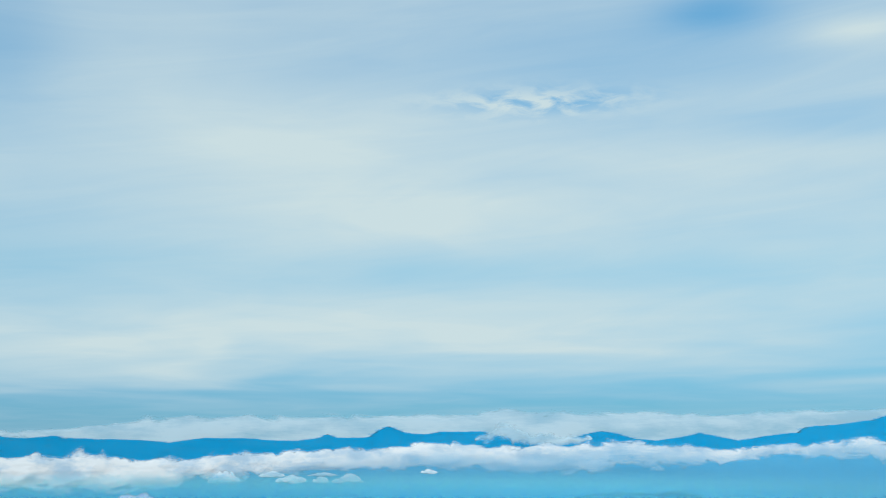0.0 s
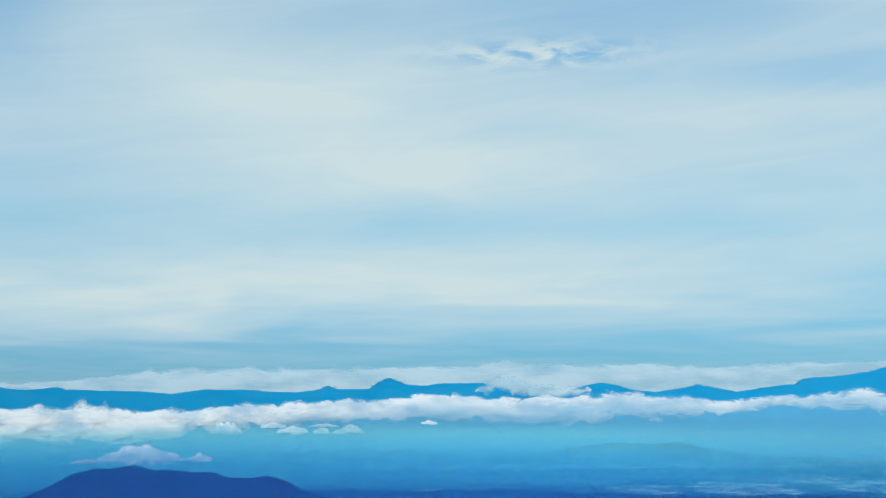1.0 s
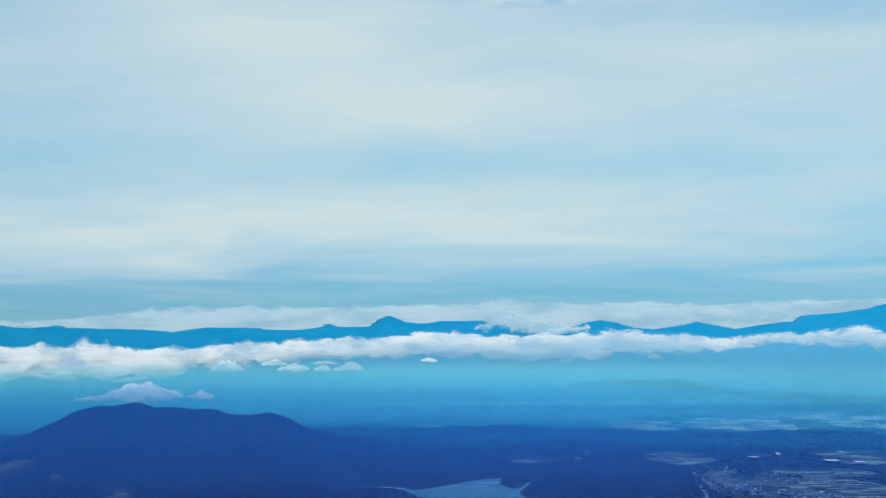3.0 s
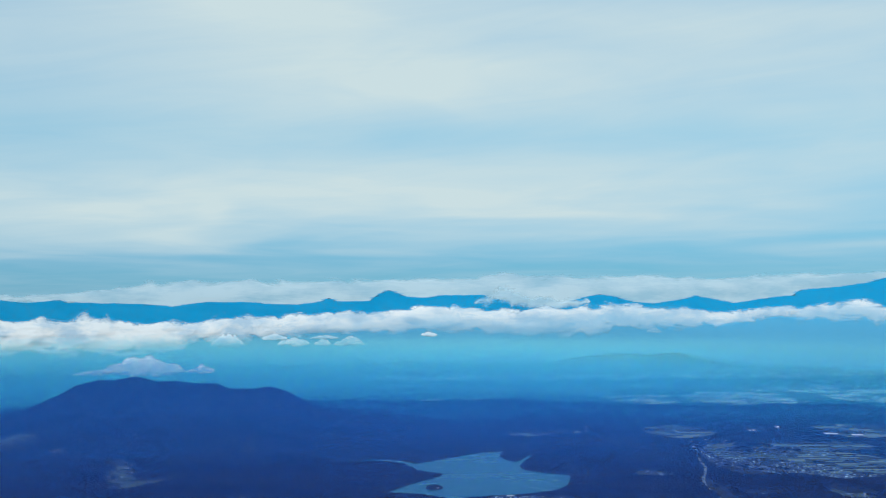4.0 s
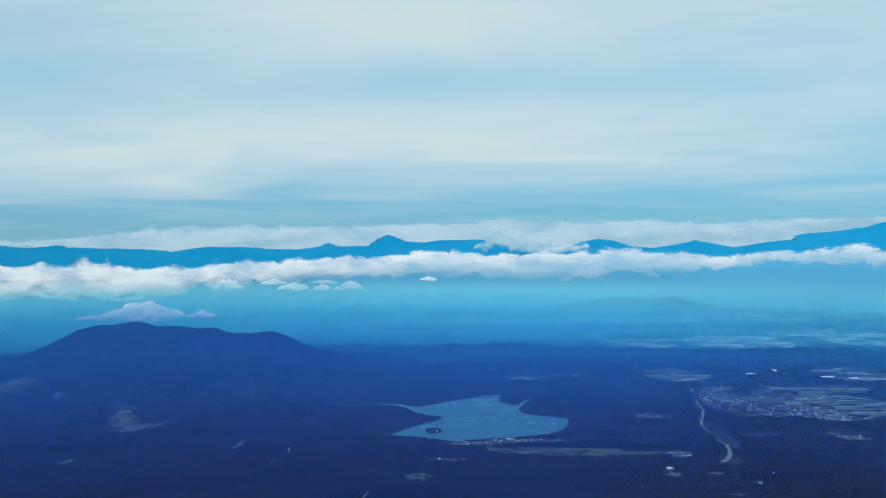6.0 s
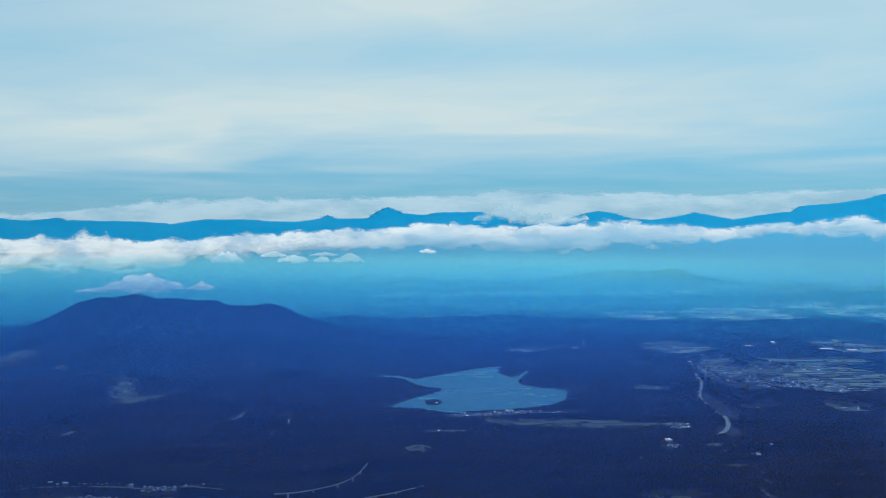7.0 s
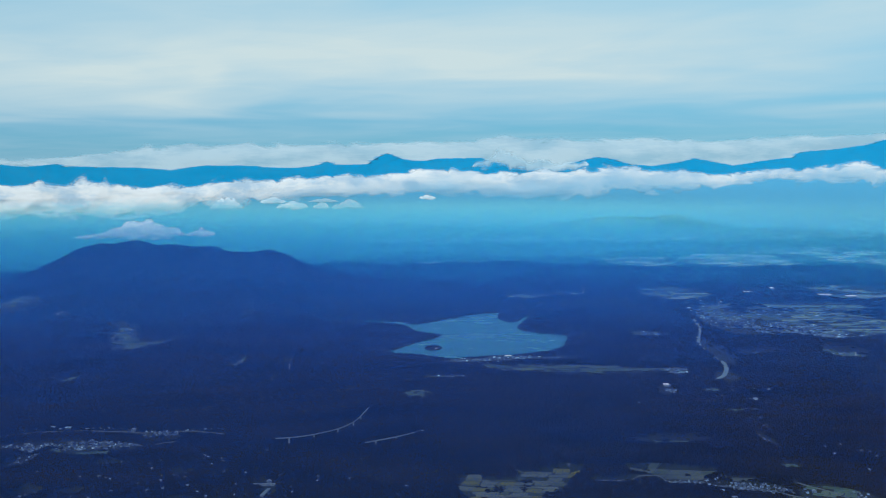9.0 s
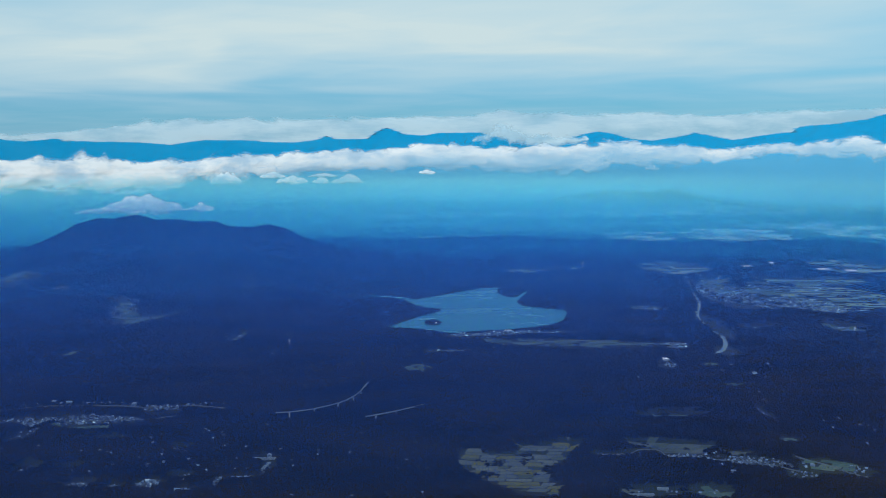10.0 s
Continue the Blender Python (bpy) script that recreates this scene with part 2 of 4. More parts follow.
def cloud_material(name, scale, shade, light, ragged, rough=0.6):
    """Cloud: light scatters through it, so it shades softly; it frays where the stored density and the noise run low."""
    m = bpy.data.materials.new(name)
    m.use_nodes = True
    n = Nodes(m.node_tree)
    geo = n.add("ShaderNodeNewGeometry")
    where = n.add("ShaderNodeMapping", {"Vector": geo.outputs["Position"], "Scale": scale}).outputs[0]
    soft = n.add("ShaderNodeVectorMath", {0: geo.outputs["Normal"], 1: (0.0, -1.0, 1.3)}, operation="ADD").outputs[0]
    soft = n.add("ShaderNodeVectorMath", {0: soft}, operation="NORMALIZE").outputs[0]
    c = n.mix(n.ramp(n.noise(where, 0.6, 6.0, 0.62), [(0.38, grey(0)), (0.58, grey(1))]), shade, light)
    a = n.add("ShaderNodeBsdfDiffuse", {"Color": c, "Normal": soft}).outputs[0]
    b = n.add("ShaderNodeBsdfTranslucent", {"Color": c, "Normal": soft}).outputs[0]
    shader = n.add("ShaderNodeMixShader", {0: 0.15, 1: a, 2: b}).outputs[0]
    v = n.noise(where, 1.0, 7.0, rough, 0.6)
    dens = n.add("ShaderNodeAttribute", attribute_name="mist_share").outputs["Fac"]
    d = n.math("ADD", dens, n.math("MULTIPLY", n.math("SUBTRACT", v, 0.5), ragged))
    fac = n.ramp(d, [(0.25, grey(0)), (0.80, grey(1.0))], "EASE")
    shader = n.add("ShaderNodeMixShader", {0: fac, 1: n.add("ShaderNodeBsdfTransparent").outputs[0], 2: shader}).outputs[0]
    n.add("ShaderNodeOutputMaterial", {"Surface": shader})
    return m


M_BANK = cloud_material("bank_cloud", (0.016, 0.016, 0.034), (0.46, 0.58, 0.67), (0.80, 0.80, 0.78), 2.3, 0.58)
# darker and bluer than the bank: distant haze is mixed into this colour
M_SHEET = cloud_material("hazed_sheet_cloud", (0.006, 0.012, 0.026), (0.35, 0.53, 0.62), (0.53, 0.66, 0.71), 1.6, 0.5)
M_PUFF = cloud_material("puff_cloud", (0.045, 0.045, 0.09), (0.50, 0.64, 0.73), (0.76, 0.80, 0.81), 1.8)


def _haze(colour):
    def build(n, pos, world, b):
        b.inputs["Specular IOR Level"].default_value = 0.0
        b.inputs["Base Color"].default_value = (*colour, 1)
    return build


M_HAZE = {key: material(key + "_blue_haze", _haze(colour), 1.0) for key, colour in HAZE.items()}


# ---- shape of the land ----
def lattice(ix, iy, seed):
    v = np.sin(ix * 127.1 + iy * 311.7 + seed * 74.7) * 43758.5453
    return v - np.floor(v)


def value_noise(x, y, seed=0):
    ix, iy = np.floor(x), np.floor(y)
    fx, fy = x - ix, y - iy
    fx, fy = fx * fx * (3 - 2 * fx), fy * fy * (3 - 2 * fy)
    a, b = lattice(ix, iy, seed), lattice(ix + 1, iy, seed)
    c, d = lattice(ix, iy + 1, seed), lattice(ix + 1, iy + 1, seed)
    return (a + (b - a) * fx) * (1 - fy) + (c + (d - c) * fx) * fy


def fbm(x, y, scale, octaves=5, seed=0, gain=0.5):
    """Fractal noise from -1 to 1; scale is the size of its largest features."""
    x, y = np.asarray(x, float) / scale, np.asarray(y, float) / scale
    total, amp, norm = 0.0, 1.0, 0.0
    for k in range(octaves):
        total = total + amp * (value_noise(x, y, seed + k) * 2 - 1)
        norm += amp
        amp *= gain
        x, y = x * 2.03 + 17.3, y * 2.03 - 9.1
    return total / norm


def step(a, b, v):
    u = np.clip((v - a) / (b - a), 0, 1)
    return u * u * (3 - 2 * u)


def bump_at(x, y, cx, cy, rx, ry, turn=0.0):
    c, s = math.cos(radians(turn)), math.sin(radians(turn))
    u, v = ((x - cx) * c + (y - cy) * s) / rx, (-(x - cx) * s + (y - cy) * c) / ry
    return np.exp(-(u * u + v * v))


LAKE = [(-113, 1386), (-91, 1405), (-63, 1399), (-45, 1380), (-31, 1334), (-16, 1316), (-3, 1307), (-3, 1291), (-17, 1270), (-40, 1224), (-54, 1195), (-57, 1186), (-48, 1179), (-19, 1168), (2, 1148), (10, 1141), (39, 1157),
        (68, 1167), (86, 1177), (114, 1194), (131, 1224), (140, 1280), (140, 1301), (115, 1314), (94, 1336), (90, 1368), (99, 1402), (113, 1462), (104, 1458), (92, 1408), (80, 1405), (72, 1438), (72, 1480), (79, 1496), (50, 1484),
        (27, 1463), (13, 1442), (-15, 1407), (-30, 1388), (-57, 1413), (-92, 1423)]
RICE = [(10, 714), (19, 716), (36, 707), (47, 710), (49, 727), (59, 725), (70, 732), (74, 738), (92, 732), (85, 716), (79, 705), (74, 684), (64, 675), (61, 656), (69, 645), (65, 627), (57, 619), (44, 621), (37, 634),
        (24, 650), (18, 664), (12, 673)]
STRIPS = [(116, 733), (136, 740), (175, 727), (174, 715), (158, 701), (138, 705), (122, 715)]
HAMLET = [(-384, 1322), (-368, 1332), (-342, 1290), (-328, 1240), (-297, 1251), (-268, 1264), (-292, 1226), (-306, 1191), (-316, 1168), (-334, 1166), (-352, 1221), (-368, 1272), (-366, 1301)]


def inside_by(x, y, edge):
    """Distance into an outline, negative outside it."""
    inside, best = np.zeros(x.shape, bool), np.full(x.shape, 1e9)
    for (ax, ay), (bx, by) in zip(edge, edge[1:] + edge[:1]):
        u = np.clip(((x - ax) * (bx - ax) + (y - ay) * (by - ay)) / ((bx - ax) ** 2 + (by - ay) ** 2), 0, 1)
        best = np.minimum(best, np.hypot(x - ax - u * (bx - ax), y - ay - u * (by - ay)))
        cross = (ay > y) != (by > y)
        inside ^= cross & (x < ax + (y - ay) * (bx - ax) / ((by - ay) or 1e-9))
    return np.where(inside, best, -best)


def lake_depth(x, y):
    """Distance into the lake, positive on the water."""
    x, y = np.asarray(x, float), np.asarray(y, float)
    wx, wy = x + 1.5 * fbm(x, y, 20, 3, 61), y + 3.5 * fbm(x, y, 24, 3, 71)
    isle = 1 - np.hypot((wx + 9.5) / 9.0, (wy - 1213) / 17)
    return np.minimum(inside_by(wx, wy, LAKE), -isle * 11)


# open land: centre, half width and half depth
CLEARINGS = [(117, 628, 17, 9), (150, 629, 12, 12), (105, 702, 14, 6), (150, 695, 15, 10), (185, 687, 22, 11), (211, 661, 8, 10), (184, 707, 10, 4), (232, 677, 17, 16), (245, 670, 10, 12), (228, 804, 3, 26), (226, 738, 6, 6),
             (-290, 785, 20, 14), (-250, 794, 38, 14), (-277, 748, 8, 26), (-247, 768, 20, 9), (-223, 741, 17, 7), (-204, 827, 13, 7), (-247, 672, 7, 11), (-207, 643, 8, 6), (-186, 639, 5, 4), (-168, 645, 8, 9), (-146, 634, 5, 4),
             (-130, 651, 3, 11), (-116, 657, 10, 4), (-108, 694, 8, 6), (-105, 676, 3, 15), (-221, 674, 5, 5), (-153, 660, 7, 6), (-166, 718, 6, 4), (-111, 788, 7, 8),
             (-507, 1380, 24, 18), (-442, 1342, 9, 6), (-199, 1108, 7, 28), (-337, 1028, 8, 16), (-20, 970, 11, 20), (37, 1128, 38, 11), (95, 1143, 38, 8), (112, 1091, 74, 17), (178, 1084, 36, 7), (220, 1076, 12, 14), (4, 1049, 18, 4),
             (197, 994, 5, 22), (233, 988, 6, 7), (237, 904, 17, 6), (162, 800, 24, 8), (231, 1290, 20, 30), (320, 1160, 20, 16), (403, 1150, 20, 30),
             (280, 1180, 9, 80), (262, 1050, 10, 22), (354, 1415, 32, 115), (423, 1380, 46, 135), (480, 1395, 62, 100), (145, 1640, 50, 38), (342, 1695, 51, 85), (600, 1700, 54, 90), (455, 1700, 18, 24), (500, 1545, 70, 40),
             (571, 2240, 105, 150), (807, 2230, 58, 125), (380, 2215, 66, 110), (60, 2205, 110, 26), (200, 2830, 420, 80), (775, 2420, 165, 40), (0, 2720, 260, 60), (320, 2900, 90, 60)]
VILLAGES = [(150, 695, 15, 9, 44, -12), (187, 687, 22, 10, 64, -14), (211, 661, 8, 8, 12, -14), (105, 702, 14, 4, 14, 0), (245, 671, 9, 8, 14, -14), (228, 804, 3, 24, 8, 0), (150, 628, 8, 5, 4, 0), (119, 629, 12, 3, 5, 0),
            (-292, 786, 17, 11, 12, 6), (-250, 795, 36, 11, 22, 5), (-223, 742, 16, 5, 12, 14), (-204, 828, 12, 5, 10, 12), (-247, 673, 6, 9, 14, 0), (-207, 643, 7, 5, 12, 0), (-186, 640, 4, 3, 5, 0),
            (-168, 646, 7, 8, 16, 0), (-146, 634, 4, 3, 5, 0), (-130, 652, 2, 9, 5, 0), (-116, 658, 9, 2, 7, 4), (-153, 661, 6, 5, 5, 0), (-166, 718, 6, 3, 4, 0), (-105, 677, 2, 13, 5, 0)]
ROADS = [("pale winding valley road through dark woods", [(315, 1435), (309, 1376), (293, 1308), (278, 1247), (273, 1198), (272, 1147), (273, 1115), (269, 1084), (258, 1050), (248, 1036)], 4.2),
         ("narrow pale road along the hillside above a village", [(-335, 800), (-315, 811), (-296, 826), (-263, 838), (-224, 849), (-191, 852), (-162, 844)], 1.3),
         ("narrow lane between the nearer villages", [(98, 706), (130, 704), (165, 693), (190, 688), (212, 668)], 0.9),
         ("narrow lane through the near village", [(-310, 782), (-262, 792), (-215, 798), (-190, 815)], 0.9),
         ("straight pale road between fields", [(218, 697), (231, 683), (239, 667), (247, 655)], 1.0)]


def clearing(x, y):
    """1 on open land, 0 in the woods."""
    m = np.zeros(np.shape(x))
    for cx, cy, rx, ry in CLEARINGS:
        u = np.hypot((x - cx) / (rx + 2), (y - cy) / (ry + 2))
        m = np.maximum(m, 1 - step(0.8, 1.2, u))
    for edge in (RICE, STRIPS, HAMLET):
        m = np.maximum(m, step(-2.0, 1.0, inside_by(np.asarray(x, float), np.asarray(y, float), edge)))
    return m


def track_distance(x, y):
    best = np.full(np.shape(x), 1e9)
    for _, line, width in ROADS:
        for (ax, ay), (bx, by) in zip(line, line[1:]):
            u = np.clip(((x - ax) * (bx - ax) + (y - ay) * (by - ay)) / ((bx - ax) ** 2 + (by - ay) ** 2), 0, 1)
            dy = y - ay - u * (by - ay)
            best = np.minimum(best, np.hypot(x - ax - u * (bx - ax), dy * np.where(dy < 0, 0.15 if width > 3 else 0.5, 0.5)))
    return best


RIDGE = [(-1000, 8), (-800, 18), (-651, 21), (-601, 31), (-567, 46), (-525, 68), (-504, 73), (-483, 71), (-452, 79), (-433, 74), (-400, 73), (-367, 69), (-338, 71), (-317, 63), (-276, 60), (-258, 64), (-234, 58), (-214, 46),
         (-185, 33), (-160, 26), (-110, 19), (-20, 8), (80, 3), (200, 0)]
CREST = [(-1900, 195), (-1669, 179), (-1563, 169), (-1455, 183), (-1425, 172), (-1135, 165), (-1029, 157), (-943, 167), (-900, 173), (-708, 172), (-644, 163), (-537, 165), (-473, 171), (-436, 187), (-405, 175), (-281, 176),
         (-242, 205), (-206, 221), (-178, 208), (-142, 194), (-67, 187), (-13, 198), (147, 199), (189, 186), (296, 172), (446, 165), (478, 174), (542, 193), (595, 202), (659, 192), (702, 176), (788, 167), (895, 182),
         (959, 196), (1023, 184), (1109, 169), (1215, 187), (1322, 197), (1353, 218), (1470, 227), (1619, 245), (1678, 262), (1900, 285)]


def crest_height(x):
    """Height of the far range's crest by its place along the range."""
    return np.interp(x, [a for a, _ in CREST], [b for _, b in CREST]) + 2 * fbm(x, x * 0, 70, 4, 43) + 2.5 * fbm(x, x * 0 + 3, 20, 4, 47)


def land(x, y):
    """Height of the ground."""
    x, y = np.asarray(x, float), np.asarray(y, float)
    away = np.hypot(x, y)
    # the wooded mountain behind the lake
    top = np.interp(x, [a for a, _ in RIDGE], [b for _, b in RIDGE])
    back = (y - 1700 - 12 * fbm(x, y, 200, 3, 3)) / np.where(y < 1700, 235, 170)
    m = top * np.exp(-np.abs(back) ** 1.7)
    spur = fbm(x * 1.6, y * 0.7, 110, 4, 5)
    z = m * (1 + 0.30 * spur * step(0.15, 0.8, np.abs(back))) + np.minimum(m, 30) * 0.06 * fbm(x, y, 40, 4, 8)
    z = z + 20 * bump_at(x, y, -480, 1420, 130, 100) + 13 * bump_at(x, y, -260, 1420, 90, 70, 15) + 9 * bump_at(x, y, -100, 1530, 100, 50)
    # low wooded ridges across the plain
    z = z + 13 * bump_at(x, y, -160, 1990, 85, 42, 0) + 13 * bump_at(x, y, 90, 2050, 150, 42, 4) + 5 * bump_at(x, y, 420, 1970, 150, 40, -3) + 8 * bump_at(x, y, 800, 1990, 300, 40, -2) + 6 * bump_at(x, y, 260, 1850, 100, 50, 0)
    z = z + 9 * bump_at(x, y, 180, 1560, 70, 55, 0) + 7 * bump_at(x, y, 150, 1400, 45, 60, 0) + 10 * bump_at(x, y, -120, 1440, 40, 40, 0)
    z = z + 8 * bump_at(x, y, -150, 2350, 150, 32, 3) + 6 * bump_at(x, y, 150, 2430, 190, 34, -2) + 6 * bump_at(x, y, 110, 2620, 150, 30, 2) + 5 * bump_at(x, y, 640, 2520, 420, 35, 1) + 9 * bump_at(x, y, -860, 2230, 120, 60, 5)
    # rolling country in front
    roll = step(500, 800, away) * (1 - step(2200, 2600, away))
    z = z + 11.0 * roll * (fbm(x, y, 170, 5, 21) + 0.15) * (1 - bump_at(x, y, 40, 1310, 150, 190)) * (1 - clearing(x, y))
    # farther hills and the long range under the clouds
    far = 46 * bump_at(x, y, 620, 3170, 210, 50) + 22 * bump_at(x, y, 380, 3170, 120, 45) + 26 * bump_at(x, y, -222, 3160, 42, 40) + 24 * bump_at(x, y, -110, 3170, 75, 40) + 14 * bump_at(x, y, 40, 3170, 90, 40)
    z = z + far * (0.9 + 0.25 * fbm(x, y, 90, 4, 31))
    z = z + 22 * bump_at(x, y, -1100, 2500, 260, 160) * (1 + 0.3 * fbm(x, y, 120, 4, 33))
    deep = step(3990, 4420, away) * (1 - 0.8 * step(4440, 4640, away))
    bearing = np.clip(x / np.maximum(y, 1), -0.5, 0.5) * 4400
    z = z + np.where(y > 0, deep * crest_height(bearing) * (1 + 0.05 * fbm(x, y, 130, 4, 45) * (1 - step(4200, 4400, away))), deep * 60)
    # the lake lies in its basin
    near = np.abs(x - 20) < 400
    depth = np.where(near & (y > 1050) & (y < 1600), lake_depth(np.where(near, x, 0), y), -1e3)
    z = np.where(depth > -60, z * step(0, 1, np.clip(-depth / 60, 0, 1)) + 0.6 * step(-4, -1.0, -np.maximum(depth, -1)), z)
    return np.where(depth > 0, np.maximum(-4, -0.35 * depth), z + 0.0)


def ground_z(x, y):
    return float(land(np.array([x]), np.array([y]))[0])


# ---- building helpers ----
def mesh_of(name, verts, faces, mat, smooth=False):
    me = bpy.data.meshes.new(name)
    verts = np.asarray(verts, np.float32)
    faces = np.asarray(faces, np.int32)
    me.vertices.add(len(verts))
    me.vertices.foreach_set("co", verts.ravel())
    k = faces.shape[1]
    me.loops.add(faces.size)
    me.loops.foreach_set("vertex_index", faces.ravel())
    me.polygons.add(len(faces))
    me.polygons.foreach_set("loop_start", np.arange(0, faces.size, k, dtype=np.int32))
    me.update(calc_edges=True)
    me.polygons.foreach_set("use_smooth", np.full(len(faces), smooth))
    if mat:
        me.materials.append(mat)
    return me


def part(name, me, parent=None, label="", at=None):
    ob = new(name, me)
    if parent is not None:
        ob.parent = parent
    if at is not None:
        ob.matrix_basis = at
    return tagged(ob, label)


def bm_mesh(name, bm, mat, smooth=False):
    me = bpy.data.meshes.new(name)
    bm.to_mesh(me)
    bm.free()
    me.materials.append(mat)
    for p in me.polygons:
        p.use_smooth = smooth
    return me


def box(bm, w, d, h, at=(0, 0, 0), bevel=0.0, turn=0.0):
    made = bmesh.ops.create_cube(bm, size=1.0, matrix=pose(at[0], at[1], at[2] + h / 2, 0, 0, turn) @ Matrix.Diagonal((w, d, h, 1)))
    if bevel:
        edges = list({e for v in made["verts"] for e in v.link_edges})
        bmesh.ops.bevel(bm, geom=edges, offset=bevel, segments=1, affect="EDGES", profile=0.5)


# ---- ground, one sheet to the horizon ----
def build_ground():
    # rings round the point under the camera, dense ahead and where the land is near
    ahead = np.linspace(-0.47, 0.47, 500)
    rest = np.linspace(0.47, 2 * math.pi - 0.47, 70)[1:-1]
    ang = np.concatenate([ahead, rest])
    r = np.concatenate([[0.02, 5, 120, 260, 400, 500], np.geomspace(560, 1120, 105), np.linspace(1124, 1500, 130), np.geomspace(1508, 2400, 85), np.geomspace(2420, 3900, 60), np.linspace(3960, 4460, 56), [4500, 4560, 4640, 4850]])
    A, Rr = np.meshgrid(ang, r)
    X, Y = Rr * np.sin(A), Rr * np.cos(A)
    Z = land(X, Y)
    na, nr = len(ang), len(r)
    idx = np.arange(na * nr).reshape(nr, na)
    nxt = np.roll(idx, -1, axis=1)
    faces = np.stack([idx[:-1], nxt[:-1], nxt[1:], idx[1:]], -1).reshape(-1, 4)[:, ::-1]
    verts = np.stack([X, Y, Z], -1).reshape(-1, 3)
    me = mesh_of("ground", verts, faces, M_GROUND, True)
    return tagged(new("ground", me), "dark wooded country with a mountain, hills and a far range", "ground", kind="structure")


ground = build_ground()


def build_lake():
    k = 96
    ring = [(25 + 175 * math.cos(2 * math.pi * i / k), 1315 + 205 * math.sin(2 * math.pi * i / k), -0.25) for i in range(k)]
    bm = bmesh.new()
    bm.faces.new([bm.verts.new(v) for v in ring])
    return tagged(new("lake_water", bm_mesh("lake_water", bm, M_WATER)), "calm grey-blue lake with a small wooded island", "lake", kind="structure")


lake = build_lake()

# ---- woods ----
def crown(kind, rng):
    """A small tree: a stack of uneven rings, pointed (conifer) or rounded (broadleaf), height 1, radius 1, open below."""
    rings = ((0.05, 0.95), (0.5, 0.62)) if kind else ((0.10, 1.0), (0.72, 0.70))
    k = 5
    v, f = [], []
    for j, (z, r) in enumerate(rings):
        for i in range(k):
            a = 2 * math.pi * (i + 0.5 * (j % 2)) / k
            q = r * rng.uniform(0.72, 1.2)
            v.append((q * math.cos(a), q * math.sin(a), z + rng.uniform(-0.06, 0.06)))
    v.append((rng.uniform(-0.1, 0.1), rng.uniform(-0.1, 0.1), 1.0))
    for j in range(len(rings) - 1):
        for i in range(k):
            a, b, c, d = j * k + i, j * k + (i + 1) % k, (j + 1) * k + (i + 1) % k, (j + 1) * k + i
            f += [(a, b, c), (a, c, d)]
    j = (len(rings) - 1) * k
    f += [(j + i, j + (i + 1) % k, len(v) - 1) for i in range(k)]
    return np.array(v), np.array(f)


def plant(name, label, x, y, radius, height, seed, conifers=0.45, sink=0.3, mat=None):
    rng = np.random.default_rng(seed)
    z = land(x, y)
    V, F, base = [], [], 0
    which = np.where(rng.random(len(x)) < conifers, 1, 0) * 4 + rng.integers(0, 4, len(x))
    for w in range(8):
        sel = np.where(which == w)[0]
        if not len(sel):
            continue
        v, f = crown(w // 4, rng)
        a = rng.uniform(0, 6.283, len(sel))
        c, s = np.cos(a)[:, None], np.sin(a)[:, None]
        r = (radius[sel] * (0.8 if w // 4 else 1.0))[:, None]
        h = (height[sel] * (1.2 if w // 4 else 1.0))[:, None]
        P = np.stack([(v[:, 0] * c - v[:, 1] * s) * r + x[sel][:, None], (v[:, 0] * s + v[:, 1] * c) * r + y[sel][:, None],
                      v[:, 2] * h + z[sel][:, None] - sink * h * 0.3], -1)
        V.append(P.reshape(-1, 3))
        F.append((f[None] + (np.arange(len(sel)) * len(v))[:, None, None]).reshape(-1, 3) + base)
        base += P.shape[0] * P.shape[1]
    me = mesh_of(name, np.concatenate(V), np.concatenate(F), mat or M_TREE, False)
    return tagged(new(name, me), label, "forest", kind="stuff")


def wood_spots(r0, r1, gap, seed):
    """Jittered spots in the view's fan between two distances."""
    rng = np.random.default_rng(seed)
    half = 0.405
    ys = np.arange(r0, r1, gap)
    X, Y = [], []
    for y in ys:
        n = int(2 * half * y / gap)
        X.append(np.linspace(-half * y, half * y, n))
        Y.append(np.full(n, y))
    x, y = np.concatenate(X), np.concatenate(Y)
    x = x + rng.uniform(-0.5, 0.5, len(x)) * gap
    y = y + rng.uniform(-0.5, 0.5, len(x)) * gap
    open_ = clearing(x, y)
    thin = fbm(x, y, 70, 4, 88)
    keep = (open_ + 0.18 * fbm(x, y, 9, 3, 91) < 0.5) & (thin < 2.0)
    keep |= (open_ >= 0.5) & (fbm(x, y, 13, 3, 93) > 0.42) & (rng.random(len(x)) < 0.7)
    near = np.abs(x - 20) < 300
    wet = np.where(near, lake_depth(np.where(near, x, 0), y), -99)
    keep &= wet < -1.2
    keep &= track_distance(x, y) > 2.0
    x, y = x[keep], y[keep]
    return x, y, rng, np.clip(-wet[keep] / 50, 0.35, 1)


